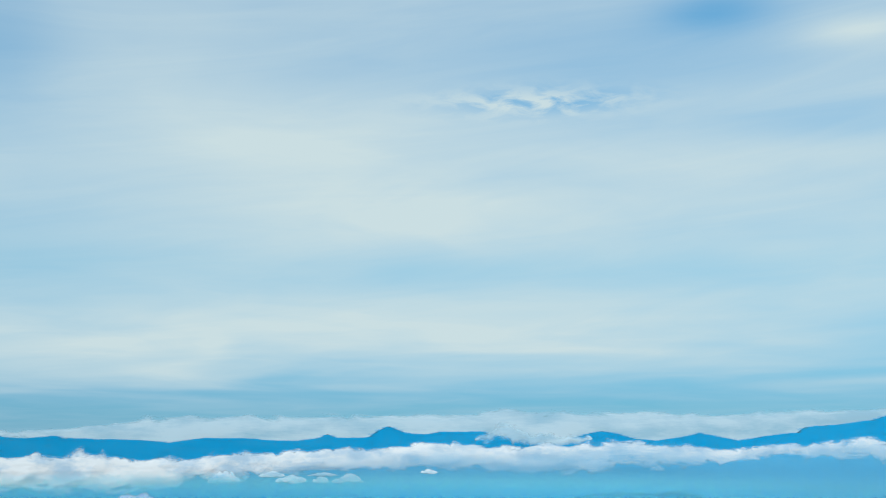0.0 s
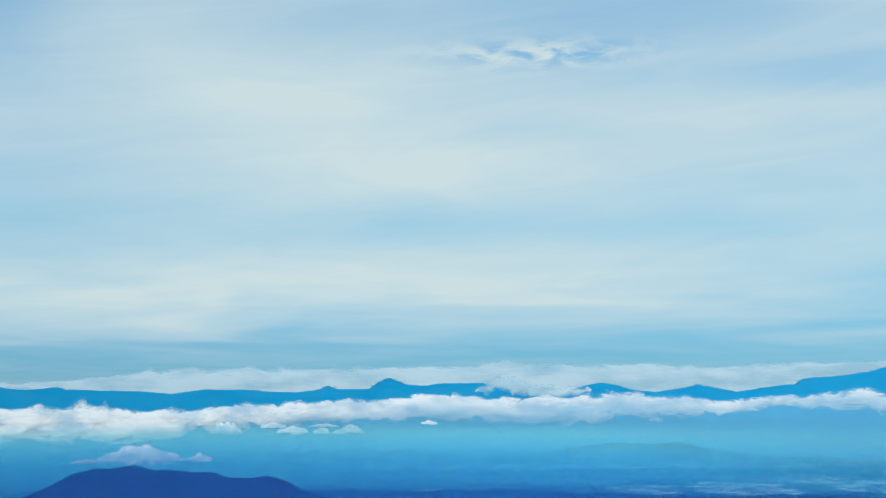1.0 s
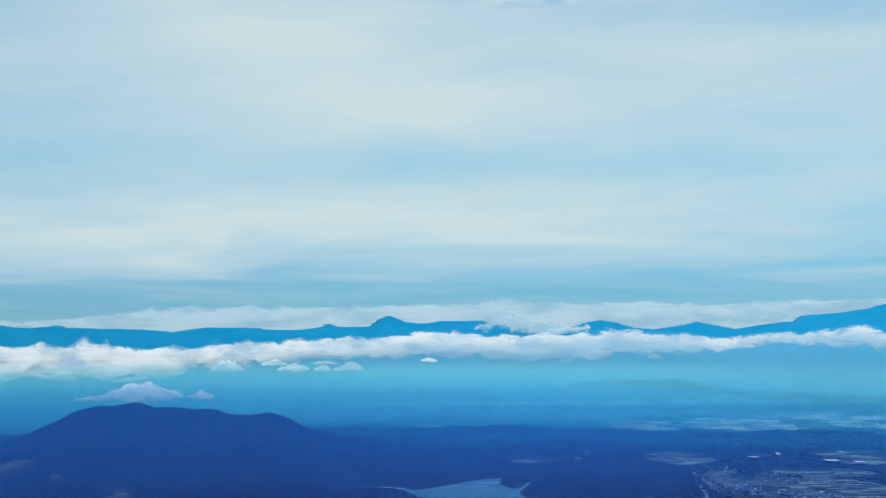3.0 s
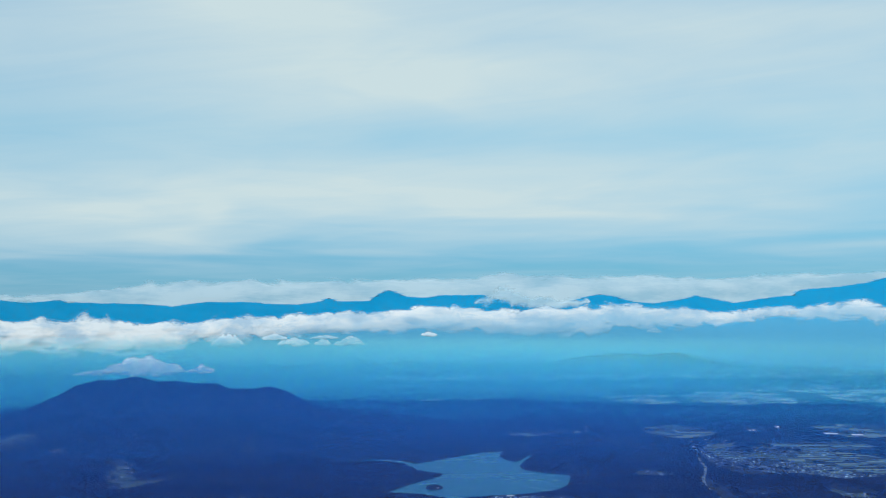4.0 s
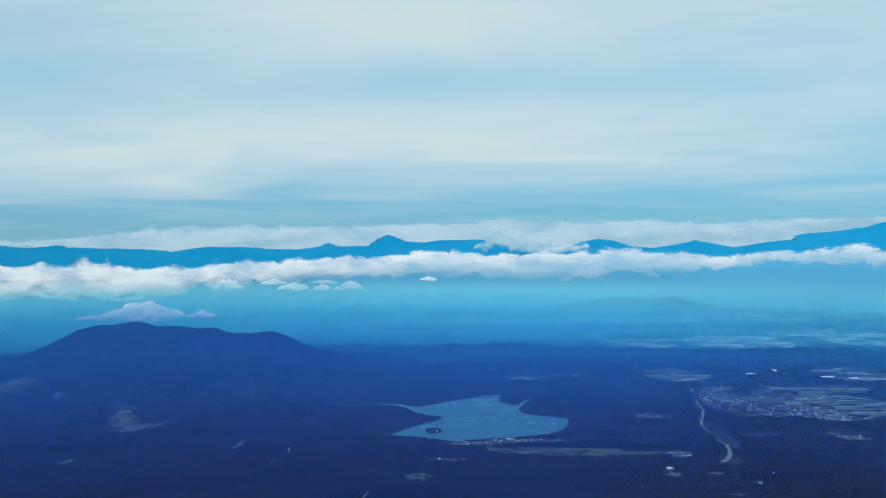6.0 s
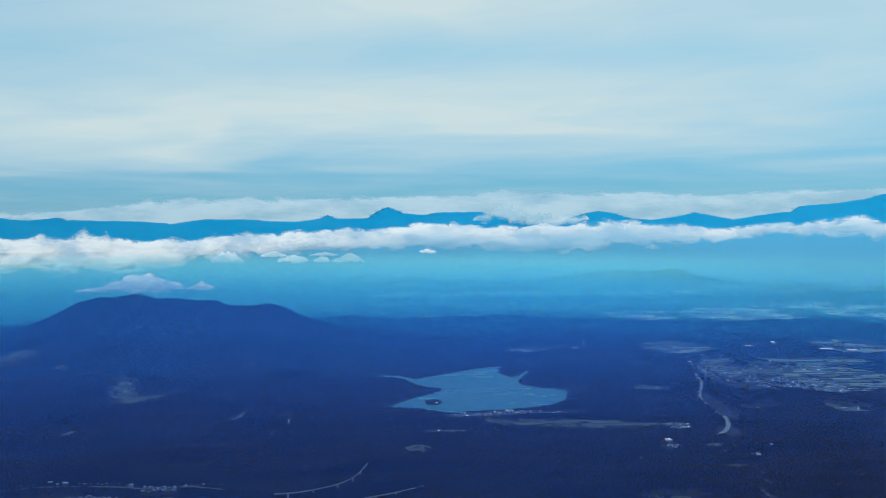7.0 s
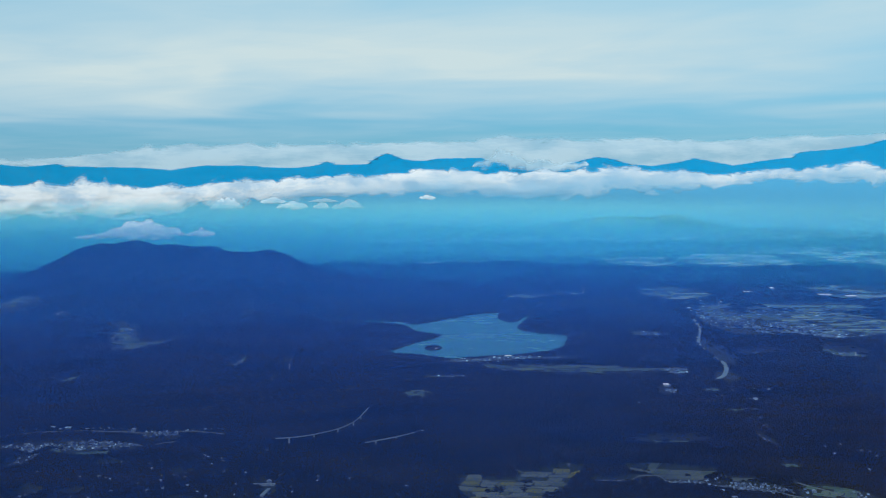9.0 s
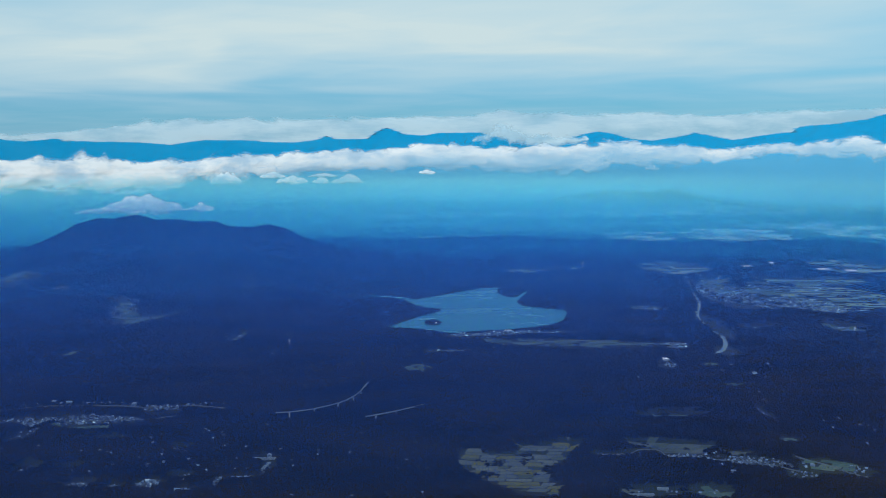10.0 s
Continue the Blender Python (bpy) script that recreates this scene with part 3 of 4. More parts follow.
def build_woods():
    x, y, rng, shore = wood_spots(2200, 2950, 10.0, 4)
    keep = fbm(x * 0.45, y * 1.3, 110, 4, 66) + 0.25 * fbm(x, y, 40, 3, 67) > 0.05 - 0.6 * np.exp(-((y - 2660 - 40 * fbm(x, y, 260, 3, 68)) / 95) ** 2)
    x, y = x[keep], y[keep]
    k = rng.lognormal(0, 0.25, len(x))
    plant("forest", "far hazy belts of woodland across the plain", x, y, 7.0 * k, 3.0 * k, 4, 0.1)
    for label, r0, r1, gap, rad, hgt, seed in (("dark mixed forest covering the nearer hills and valley floor", 600, 900, 2.5, 2.0, 1.35, 1),
                                               ("dark mixed forest round the lake and on the mountain", 900, 1480, 4.2, 3.5, 1.35, 2),
                                               ("dark forest on the mountain's crest and the ridges behind", 1480, 2200, 7.0, 6.0, 1.5, 3)):
        x, y, rng, shore = wood_spots(r0, r1, gap, seed)
        k = rng.lognormal(0, 0.14, len(x))
        stand = 1 + 0.35 * fbm(x, y, 60, 3, 55)
        plant("forest", label, x, y, rad * k, hgt * k * stand * shore, seed, 0.3)


build_woods()

# ---- fields ----
def field(label, cx, cy, rx, ry, rows, cols, mat, turn=0.0, seed=0, gap=0.5, fill=0.95, skew=0.0, name="rice_field", square=3.0, outline=None):
    """A group of plots inside a rounded outline; each plot is a low slab of its own, with sunk paths between."""
    rng = random.Random(seed)
    root = tagged(new(name), label, "field")
    root.location = (cx, cy, 0)
    c, s = math.cos(radians(turn)), math.sin(radians(turn))
    cuts = [-1 + 2 * (j + (rng.uniform(-0.25, 0.25) if 0 < j < rows else 0)) / rows for j in range(rows + 1)]
    for j in range(rows):
        n = max(1, round(cols * rng.uniform(0.7, 1.3)))
        edges = [-1 + 2 * (i + (rng.uniform(-0.3, 0.3) if 0 < i < n else 0)) / n for i in range(n + 1)]
        for i in range(n):
            mu, mv = (edges[i] + edges[i + 1]) / 2, (cuts[j] + cuts[j + 1]) / 2
            if abs(mu) ** square + abs(mv) ** square > 1.05 or rng.random() > fill:
                continue
            quad = []
            for u, v in ((edges[i], cuts[j]), (edges[i + 1], cuts[j]), (edges[i + 1], cuts[j + 1]), (edges[i], cuts[j + 1])):
                a, b = u * rx, v * ry
                a += math.copysign(gap / 2, mu * rx - a) + skew * b + rng.uniform(-0.22, 0.22) * rx / cols
                b += math.copysign(gap * 0.9, mv * ry - b) + rng.uniform(-0.12, 0.12) * ry / rows
                quad.append((a * c - b * s, a * s + b * c))
            if outline and inside_by(np.array([cx + a for a, _ in quad]), np.array([cy + b for _, b in quad]), outline).min() < -4.0:
                continue
            z = [ground_z(cx + a, cy + b) for a, b in quad]
            lift = 0.35 + rng.uniform(0, 0.25)
            V = [(a, b, q + lift) for (a, b), q in zip(quad, z)] + [(a * 1.004, b * 1.004, q - 0.6) for (a, b), q in zip(quad, z)]
            F = [(0, 1, 2, 3), (0, 4, 5, 1), (1, 5, 6, 2), (2, 6, 7, 3), (3, 7, 4, 0)]
            part("plot", mesh_of("plot", V, F, mat), root)
    return root


field("terraced rice paddies, part ripe yellow and part cut, between dark woods", 51, 678, 44, 62, 19, 8, M_RICE, -5, 1, 1.0, 0.95, skew=0.14, square=60, outline=RICE)
field("long strips of pale harvested fields above the village", 146, 720, 32, 21, 4, 9, M_PALE, -9, 3, 0.35, 0.97, skew=0.4, name="field", square=60, outline=STRIPS)
field("grassy clearing with a hamlet on the mountain's foot", -328, 1270, 62, 110, 12, 7, M_GRASS, 12, 11, 0.3, 0.92, name="field", square=60, outline=HAMLET)
field("pale fields below the village", 184, 707, 10, 4, 2, 4, M_PALE, -10, 13, 0.5, 0.8, name="field")
field("pale field with trees beside a lane", 233, 680, 15, 11, 4, 4, M_GRASS, -25, 14, 0.5, 0.7, name="field", square=2.2)
field("pale fields at the wood's edge", 117, 627, 16, 6, 3, 4, M_PALE, 0, 4, 0.6, 0.7, name="field")
field("dull green fields at the wood's edge", 151, 629, 11, 11, 3, 3, M_GRASS, 10, 15, 0.6, 0.8, name="field", square=2.0)
field("green meadow among the village houses", -246, 769, 20, 8, 2, 4, M_GRASS, 4, 16, 0.6, 0.8, name="field", square=2.0)
field("small green fields behind the lakeside village", 112, 1091, 74, 16, 4, 14, M_GRASS, -2, 5, 0.9, 0.7, name="field", square=2.4)
field("long green meadow at the wood's edge", 178, 1084, 36, 6, 2, 7, M_GRASS, 0, 17, 0.8, 0.85, name="field")
field("yellow and pale paddies on the valley floor", 484, 1395, 66, 105, 20, 5, M_VALLEY, 0, 6, 1.6, 0.62, square=2.6)
field("green fields among the valley town's houses", 400, 1480, 80, 66, 7, 8, M_GRASS, 0, 7, 1.2, 0.35, name="field")
field("pale strips of field behind the valley town", 500, 1545, 68, 40, 6, 4, M_VALLEY, 0, 18, 1.6, 0.5, name="field")
field("pale clearing among the woods with fields", 145, 1640, 50, 36, 5, 6, M_VALLEY, 0, 8, 0.8, 0.8, name="field", square=2.0)
field("pale fields in a forest clearing", 342, 1695, 51, 84, 9, 4, M_VALLEY, 0, 9, 1.0, 0.6, name="field", square=2.0)
field("fields beside large sheds in the valley", 605, 1700, 52, 88, 10, 4, M_VALLEY, 0, 10, 1.2, 0.5, name="field")
for i, (cx, cy, rx, ry) in enumerate(((-337, 1028, 8, 16), (-199, 1100, 7, 14), (-196, 1122, 4, 16), (-20, 970, 11, 18), (-507, 1380, 22, 16), (-229, 1362, 11, 6), (-153, 1105, 14, 6), (320, 1160, 19, 14), (403, 1150, 19, 28), (231, 1290, 18, 26),
                                      (162, 800, 22, 7), (237, 904, 16, 5), (233, 988, 6, 6), (226, 738, 5, 5), (-111, 787, 6, 6), (-221, 674, 4, 4), (4, 1049, 16, 3))):
    field("small pale clearing in the dark woods", cx, cy, rx, ry, 4, 4, M_GRASS, (i * 37) % 30 - 15, 20 + i, 0.3, 0.72, name="clearing", square=1.7)
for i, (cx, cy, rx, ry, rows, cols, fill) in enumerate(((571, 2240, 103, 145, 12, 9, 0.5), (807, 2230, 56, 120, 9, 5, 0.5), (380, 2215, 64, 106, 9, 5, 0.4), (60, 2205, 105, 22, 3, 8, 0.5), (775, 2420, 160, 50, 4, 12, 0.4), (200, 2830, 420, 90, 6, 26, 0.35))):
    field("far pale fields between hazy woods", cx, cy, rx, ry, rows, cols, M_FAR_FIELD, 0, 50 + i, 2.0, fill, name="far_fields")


# ---- roads and viaducts ----
def spline(points, n=12):
    p = [Vector(q) for q in points]
    p = [2 * p[0] - p[1]] + p + [2 * p[-1] - p[-2]]
    out = []
    for i in range(1, len(p) - 2):
        for k in range(n):
            t = k / n
            out.append(0.5 * (2 * p[i] + (p[i + 1] - p[i - 1]) * t + (2 * p[i - 1] - 5 * p[i] + 4 * p[i + 1] - p[i + 2]) * t * t + (3 * p[i] - p[i - 1] - 3 * p[i + 1] + p[i + 2]) * t ** 3))
    return out + [p[-2]]


def sweep(name, line, section, mat):
    """Carries a section (pairs of sideways and up) along a line."""
    V, k = [], len(section)
    for i, q in enumerate(line):
        d = line[min(i + 1, len(line) - 1)] - line[max(i - 1, 0)]
        side = Vector((d.y, -d.x, 0)).normalized()
        V += [tuple(q + side * a + Vector((0, 0, b))) for a, b in section]
    F = [(i * k + j, i * k + (j + 1) % k, (i + 1) * k + (j + 1) % k, (i + 1) * k + j) for i in range(len(line) - 1) for j in range(k)]
    return mesh_of(name, V, F, mat)


def road(label, points, width):
    line = [Vector((q.x, q.y, ground_z(q.x, q.y))) for q in spline([(x, y, 0) for x, y in points])]
    w = width / 2
    me = sweep("road", line, [(-w, 0.45), (w, 0.45), (w + 0.3, -0.8), (-w - 0.3, -0.8)], M_ASPHALT if width > 3 else M_LANE)
    return tagged(new("road", me), label, "road", kind="structure")


for label, points, width in ROADS:
    road(label, points, width)


def viaduct(label, points, width, piers, deck=0.7):
    root = tagged(new("viaduct"), label, "viaduct")
    line = spline(points)
    w = width / 2
    part("deck", sweep("deck", line, [(-w, 0), (w, 0), (w * 0.7, -deck), (-w * 0.7, -deck)], M_CONCRETE), root)
    for s in (-1, 1):
        part("parapet", sweep("parapet", line, [(s * w, 0.02), (s * w, 0.36), (s * (w - 0.16), 0.36), (s * (w - 0.16), 0.02)], M_CONCRETE), root)
    for i in range(piers):
        q = line[round((i + 0.6) * (len(line) - 1) / (piers + 0.2))]
        foot = ground_z(q.x, q.y) - 0.6
        bm = bmesh.new()
        box(bm, 1.0, 1.0, q.z - deck - foot, (0, 0, 0), 0.12)
        box(bm, width * 0.8, 1.1, 0.5, (0, 0, q.z - deck - foot - 0.5), 0.08)
        part("pier", bm_mesh("pier", bm, M_CONCRETE), root, at=pose(q.x, q.y, foot, 0, 0, 20))


viaduct("curved concrete motorway viaduct on tall piers above the woods", [(-116, 792, 6), (-102, 796, 6), (-88, 806, 6), (-74, 822, 6), (-66, 840, 6), (-62, 860, 5.5), (-60, 880, 5), (-58, 900, 4)], 0.8, 6, 0.35)
viaduct("straight concrete road bridge above the woods", [(-52, 772, 8), (-32, 787, 8.2), (-13, 807, 8)], 0.7, 3, 0.35)


# ---- houses ----
def gable_house(w, d, h, rise, over=0.18):
    """Walls with gables, and a roof of two pitched slabs with eaves."""
    x, y = w / 2, d / 2
    V = [(-x, -y, 0), (x, -y, 0), (x, y, 0), (-x, y, 0), (-x, -y, h), (x, -y, h), (x, y, h), (-x, y, h), (-x, 0, h + rise), (x, 0, h + rise)]
    F = [(0, 1, 5, 4), (2, 3, 7, 6), (1, 2, 6, 5), (3, 0, 4, 7), (5, 6, 9, 9), (7, 4, 8, 8)]
    a, b = x + over, y + over
    lo = h - over * rise / y
    W = []
    for z in (0.03, 0.15):
        W += [(-a, -b, lo + z), (a, -b, lo + z), (a, b, lo + z), (-a, b, lo + z), (-a, 0, h + rise + z), (a, 0, h + rise + z)]
    G = [(6, 7, 11, 10), (8, 9, 10, 11), (0, 4, 5, 1), (2, 5, 4, 3), (0, 1, 7, 6), (2, 3, 9, 8), (1, 5, 11, 7), (5, 2, 8, 11), (3, 4, 10, 9), (4, 0, 6, 10)]
    return V, F, W, G


def tri_mesh(name, V, F, mat):
    me = bpy.data.meshes.new(name)
    me.from_pydata(V, [], [tuple(dict.fromkeys(f)) for f in F])
    me.materials.append(mat)
    return me


def house(w, d, h, rise, label, wing=False):
    root = tagged(new("house"), label, "house", "village houses")
    V, F, W, G = gable_house(w, d, h, rise)
    part("wall", tri_mesh("wall", V, F, M_WALL), root)
    part("roof", tri_mesh("roof", W, G, M_ROOF), root)
    if wing:
        V, F, W, G = gable_house(w * 0.55, d * 0.6, h * 0.62, rise * 0.6)
        at = pose(w * 0.25, -d * 0.62, 0, 0, 0, 90)
        part("wing", tri_mesh("wing", V, F, M_WALL), root, at=at)
        part("wing_roof", tri_mesh("wing_roof", W, G, M_ROOF), root, at=at)
    return root


def spots(cx, cy, rx, ry, n, rng, gap=2.6, turn=0.0):
    out, c, s = [], math.cos(radians(turn)), math.sin(radians(turn))
    for _ in range(n * 30):
        if len(out) == n:
            break
        u, v = rng.uniform(-1, 1), rng.uniform(-1, 1)
        if u * u + v * v > 1:
            continue
        x, y = cx + u * rx * c - v * ry * s, cy + u * rx * s + v * ry * c
        if all((x - a) ** 2 + (y - b) ** 2 > gap * gap for a, b in out):
            out.append((x, y))
    return out


def build_villages():
    rng = random.Random(7)
    kinds = [house(1.15, 0.85, 0.7, 0.3, "two-storey village house with a pitched tiled roof"),
             house(1.4, 1.0, 0.6, 0.36, "low farmhouse with a wide roof and a side wing", True),
             house(0.95, 0.75, 0.65, 0.2, "small pale house with a shallow metal roof")]
    first = {}
    for cx, cy, rx, ry, n, turn in VILLAGES:
        for x, y in spots(cx, cy, rx, ry, n, rng, 1.9, turn):
            k = rng.choice((0, 0, 1, 2, 2))
            m = pose(x, y, ground_z(x, y) - 0.08, 0, 0, rng.choice((0, 90)) + rng.uniform(-14, 14) + turn)
            if k not in first:
                first[k] = True
                kinds[k].matrix_basis = m
            else:
                copy_thing(kinds[k], m)


build_villages()


def far_houses(label, rows, seed, big=1.0, roofs=None):
    """A far settlement, too small to pick its houses apart."""
    rng = random.Random(seed)
    V, F, mats, base = [], [], [], 0
    for cx, cy, rx, ry, n, turn in rows:
        for x, y in spots(cx, cy, rx, ry, n, rng, 2.2 * big, turn):
            k = rng.uniform(0.8, 1.5) * big * (2.2 if rng.random() < 0.05 else 1)
            W = gable_house(2.2 * k, 1.7 * k, 1.2 * min(k, 2), rng.uniform(0.25, 0.6))
            a = radians(rng.choice((0, 90)) + rng.uniform(-15, 15))
            c, s, z = math.cos(a), math.sin(a), ground_z(x, y) - 0.1
            for vs, fs, slot in ((W[0], W[1], 0), (W[2], W[3], 1)):
                V += [(x + p * c - q * s, y + p * s + q * c, z + r) for p, q, r in vs]
                F += [tuple(dict.fromkeys(i + base for i in f)) for f in fs]
                mats += [slot] * len(fs)
                base += len(vs)
    me = bpy.data.meshes.new("far_houses")
    me.from_pydata(V, [], F)
    me.materials.append(M_WALLS)
    me.materials.append(roofs or M_ROOFS)
    me.polygons.foreach_set("material_index", np.array(mats, np.int32))
    return tagged(new("far_houses", me), label, "houses", kind="stuff")


far_houses("lakeside village of small pale houses", [(28, 1130, 20, 10, 90, 4), (70, 1143, 32, 9, 80, 8), (113, 1140, 16, 6, 16, 0), (220, 1076, 12, 13, 55, 0), (8, 1049, 18, 3, 10, 0), (60, 1100, 40, 12, 10, 0)], 1, 0.62, M_TOWN)
far_houses("valley town of many small pale houses", [(350, 1440, 36, 95, 330, 0), (410, 1330, 48, 62, 420, 0), (440, 1270, 40, 26, 150, 0), (450, 1500, 70, 60, 120, 0), (320, 1160, 20, 14, 34, 0), (403, 1150, 20, 26, 50, 0), (229, 1290, 18, 28, 40, 0),
                                                       (345, 1530, 34, 50, 70, 0), (268, 1205, 5, 20, 12, 0), (300, 1560, 60, 10, 14, 0)], 2, 0.55, M_TOWN)
far_houses("scattered hamlets among dark woods", [(-352, 1270, 13, 44, 60, 0), (-446, 1341, 12, 4, 9, 0), (240, 1505, 26, 10, 12, 0), (598, 1730, 22, 50, 40, 0), (620, 1690, 30, 50, 16, 0), (197, 990, 5, 20, 12, 0), (237, 845, 6, 20, 8, 0),
                                                    (145, 1640, 40, 20, 8, 0), (345, 1700, 40, 60, 26, 0), (-199, 1110, 5, 24, 7, 0), (-60, 760, 60, 30, 5, 0), (-225, 851, 66, 3, 46, 5), (-290, 836, 24, 4, 14, 24), (215, 960, 90, 60, 34, 0), (260, 880, 60, 70, 16, 0),
                                                    (290, 760, 40, 50, 10, 0), (-40, 705, 70, 40, 8, 0), (-190, 720, 70, 40, 26, 0), (-290, 700, 40, 40, 16, 0), (-150, 690, 60, 30, 16, 0), (60, 1050, 60, 10, 5, 0), (-150, 1030, 4, 20, 2, 0)], 3, 0.55)
far_houses("dense small houses of the village below the hillside", [(-250, 795, 38, 13, 200, 5), (-292, 786, 18, 12, 60, 6), (-276, 750, 8, 25, 56, 0), (-204, 828, 13, 6, 24, 12), (-223, 742, 16, 5, 20, 14), (180, 689, 44, 12, 110, -13), (-20, 655, 200, 40, 30, 0), (-247, 673, 6, 9, 22, 0), (-207, 643, 7, 4, 26, 0), (-168, 646, 7, 7, 28, 0),
                                                                   (-116, 658, 9, 2, 14, 4), (-146, 634, 4, 3, 9, 0), (-130, 652, 2, 9, 9, 0), (-186, 640, 4, 3, 9, 0), (150, 695, 14, 8, 40, -12)], 6, 0.45)
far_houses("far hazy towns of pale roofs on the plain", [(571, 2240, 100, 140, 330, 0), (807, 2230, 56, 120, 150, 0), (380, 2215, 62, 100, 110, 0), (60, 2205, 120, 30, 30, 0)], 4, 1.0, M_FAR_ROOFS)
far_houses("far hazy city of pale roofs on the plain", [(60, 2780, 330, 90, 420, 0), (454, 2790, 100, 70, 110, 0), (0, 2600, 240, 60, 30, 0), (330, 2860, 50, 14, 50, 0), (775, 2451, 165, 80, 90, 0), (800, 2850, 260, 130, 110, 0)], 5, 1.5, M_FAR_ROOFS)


def shed(label, x, y, w, d, h, turn=0.0):
    root = tagged(new("warehouse"), label, "warehouse")
    root.matrix_basis = pose(x, y, ground_z(x, y) - 0.1, 0, 0, turn)
    bm = bmesh.new()
    box(bm, w, d, h, (0, 0, 0), 0.1)
    part("body", bm_mesh("body", bm, M_CONCRETE), root)
    bm = bmesh.new()
    box(bm, w + 0.6, d + 0.6, 0.25, (0, 0, h), 0.06)
    for i in range(4):
        box(bm, w * 0.96, 0.25, 0.2, (0, (i - 1.5) * d / 4.2, h + 0.24))
    part("roof", bm_mesh("roof", bm, M_WHITE if "white" in label else M_CONCRETE), root)


for label, x, y, w, d, h, turn in (("long white factory hall in the valley woods", 452, 1698, 22, 16, 2.6, 0), ("white warehouse in the valley", 484, 1690, 4, 12, 2.4, 0), ("white long shed beside fields", 548, 1650, 18, 9, 2.0, 0),
                                   ("white long shed beside fields", 588, 1653, 13, 12, 2.0, 8), ("large flat-roofed hall among the nearer woods", -109, 696, 13, 1.6, 1.2, 3), ("narrow flat-roofed wing of the hall", -106, 680, 1.8, 15, 1.0, -8),
                                   ("white roadside building by the woods", 197, 1006, 4, 6, 1.5, 0), ("white hotel block by the lake", 66, 1150, 6, 3, 1.6, 8), ("small white boathouse on the island", -6, 1201, 1.8, 1.6, 1.0, 0),
                                   ("pale greenhouse shed at the edge of the near fields", 110, 623, 14, 2.5, 0.9, 3), ("pale greenhouse shed at the edge of the near fields", 124, 634, 6, 2.5, 0.9, -8)):
    shed(label, x, y, w, d, h, turn)


# ---- transmission towers ----
def tower(label, x, y, high):
    root = tagged(new("transmission_tower"), label, "tower")
    root.location = (x, y, ground_z(x, y) - 0.2)
    b, t = high * 0.10, high * 0.02
    for sx in (-1, 1):
        for sy in (-1, 1):
            line = [Vector((sx * b, sy * b, 0)), Vector((sx * b * 0.45, sy * b * 0.45, high * 0.55)), Vector((sx * t, sy * t, high))]
            part("leg", sweep("leg", line, [(-0.12, -0.12), (0.12, -0.12), (0.12, 0.12), (-0.12, 0.12)], M_STEEL), root)
    for k in (0.62, 0.76, 0.9):
        bm = bmesh.new()
        box(bm, high * 0.3, 0.3, 0.25, (0, 0, high * k), 0.05)
        part("crossarm", bm_mesh("crossarm", bm, M_STEEL), root)


for x, y, high in ((196, 1600, 11), (-140, 1050, 6), (408, 1130, 9), (366, 1520, 7)):
    tower("grey steel lattice transmission tower rising from the woods", x, y, high)


# ---- clouds ----
def billows(x, z, size, seed):
    """Round heaps with creases between them, from 0 to 1."""
    total, amp = 0.0, 0.55
    for k in range(4):
        total = total + amp * (1 - np.abs(value_noise(x / size, z / size, seed + k) * 2 - 1))
        amp, size = amp * 0.52, size * 0.47
    return total


def cloud(label, x0, x1, away, low, high, thick, mat, seed, along=700, up=36, lump=60.0, name="cloud_bank", ends=3, thin=None, soft_top=0.22, soft_base=0.4, veil=0.25):
    """A cloud on an arc round the eye: a heaped front that frays at its rims, with a thinner veil behind; low(x) and high(x) give base and top."""
    x = np.linspace(x0, x1, along)
    lo, hi = low(x), high(x)
    end = np.clip(1 - np.abs((x - (x0 + x1) / 2) / ((x1 - x0) / 2)) ** ends, 0.0, 1) ** 0.5
    mid, half = (lo + hi) / 2, np.maximum(hi - lo, 0.5) / 2 * np.maximum(end, 0.05)
    deep = np.sqrt(np.maximum(away ** 2 - x ** 2, 1))
    root = None
    for k, (spread, share, weak) in enumerate(((0.25, 1.0, 0.0), (0.6, 2.2, veil))):
        if weak > 1:
            continue
        v = np.linspace(-spread, 1 + spread, up)
        V, X = np.meshgrid(v, x)
        Z = mid[:, None] + (V - 0.5) * 2 * half[:, None]
        heap = billows(X, Z * 1.7, lump, seed + 5 * k)
        swell = np.clip(1 - (2 * V - 1) ** 2, 0, 1)
        Y = deep[:, None] + k * thick - thick * (0.12 * swell + 0.75 * heap * (0.35 + 0.65 * swell))
        rim = np.minimum((1 - V) / (soft_top * share), V / (soft_base * share))
        dens = 0.5 + np.clip(rim, -1.2, 1.3) + 0.5 * (heap - 0.6) - weak - 1.5 * (1 - step(0.0, 0.45, end))[:, None]
        if thin is not None:
            dens = dens - thin(x)[:, None]
        idx = np.arange(along * up).reshape(along, up)
        F = np.stack([idx[:-1, :-1], idx[1:, :-1], idx[1:, 1:], idx[:-1, 1:]], -1).reshape(-1, 4)
        me = mesh_of("veil" if k else name, np.stack([X, Y, Z], -1).reshape(-1, 3), F, mat, True)
        me.attributes.new("mist_share", "FLOAT", "POINT").data.foreach_set("value", dens.astype(np.float32).ravel())
        if k:
            part("veil", me, root)
        else:
            root = tagged(new(name, me), label, "cloud")
    return root


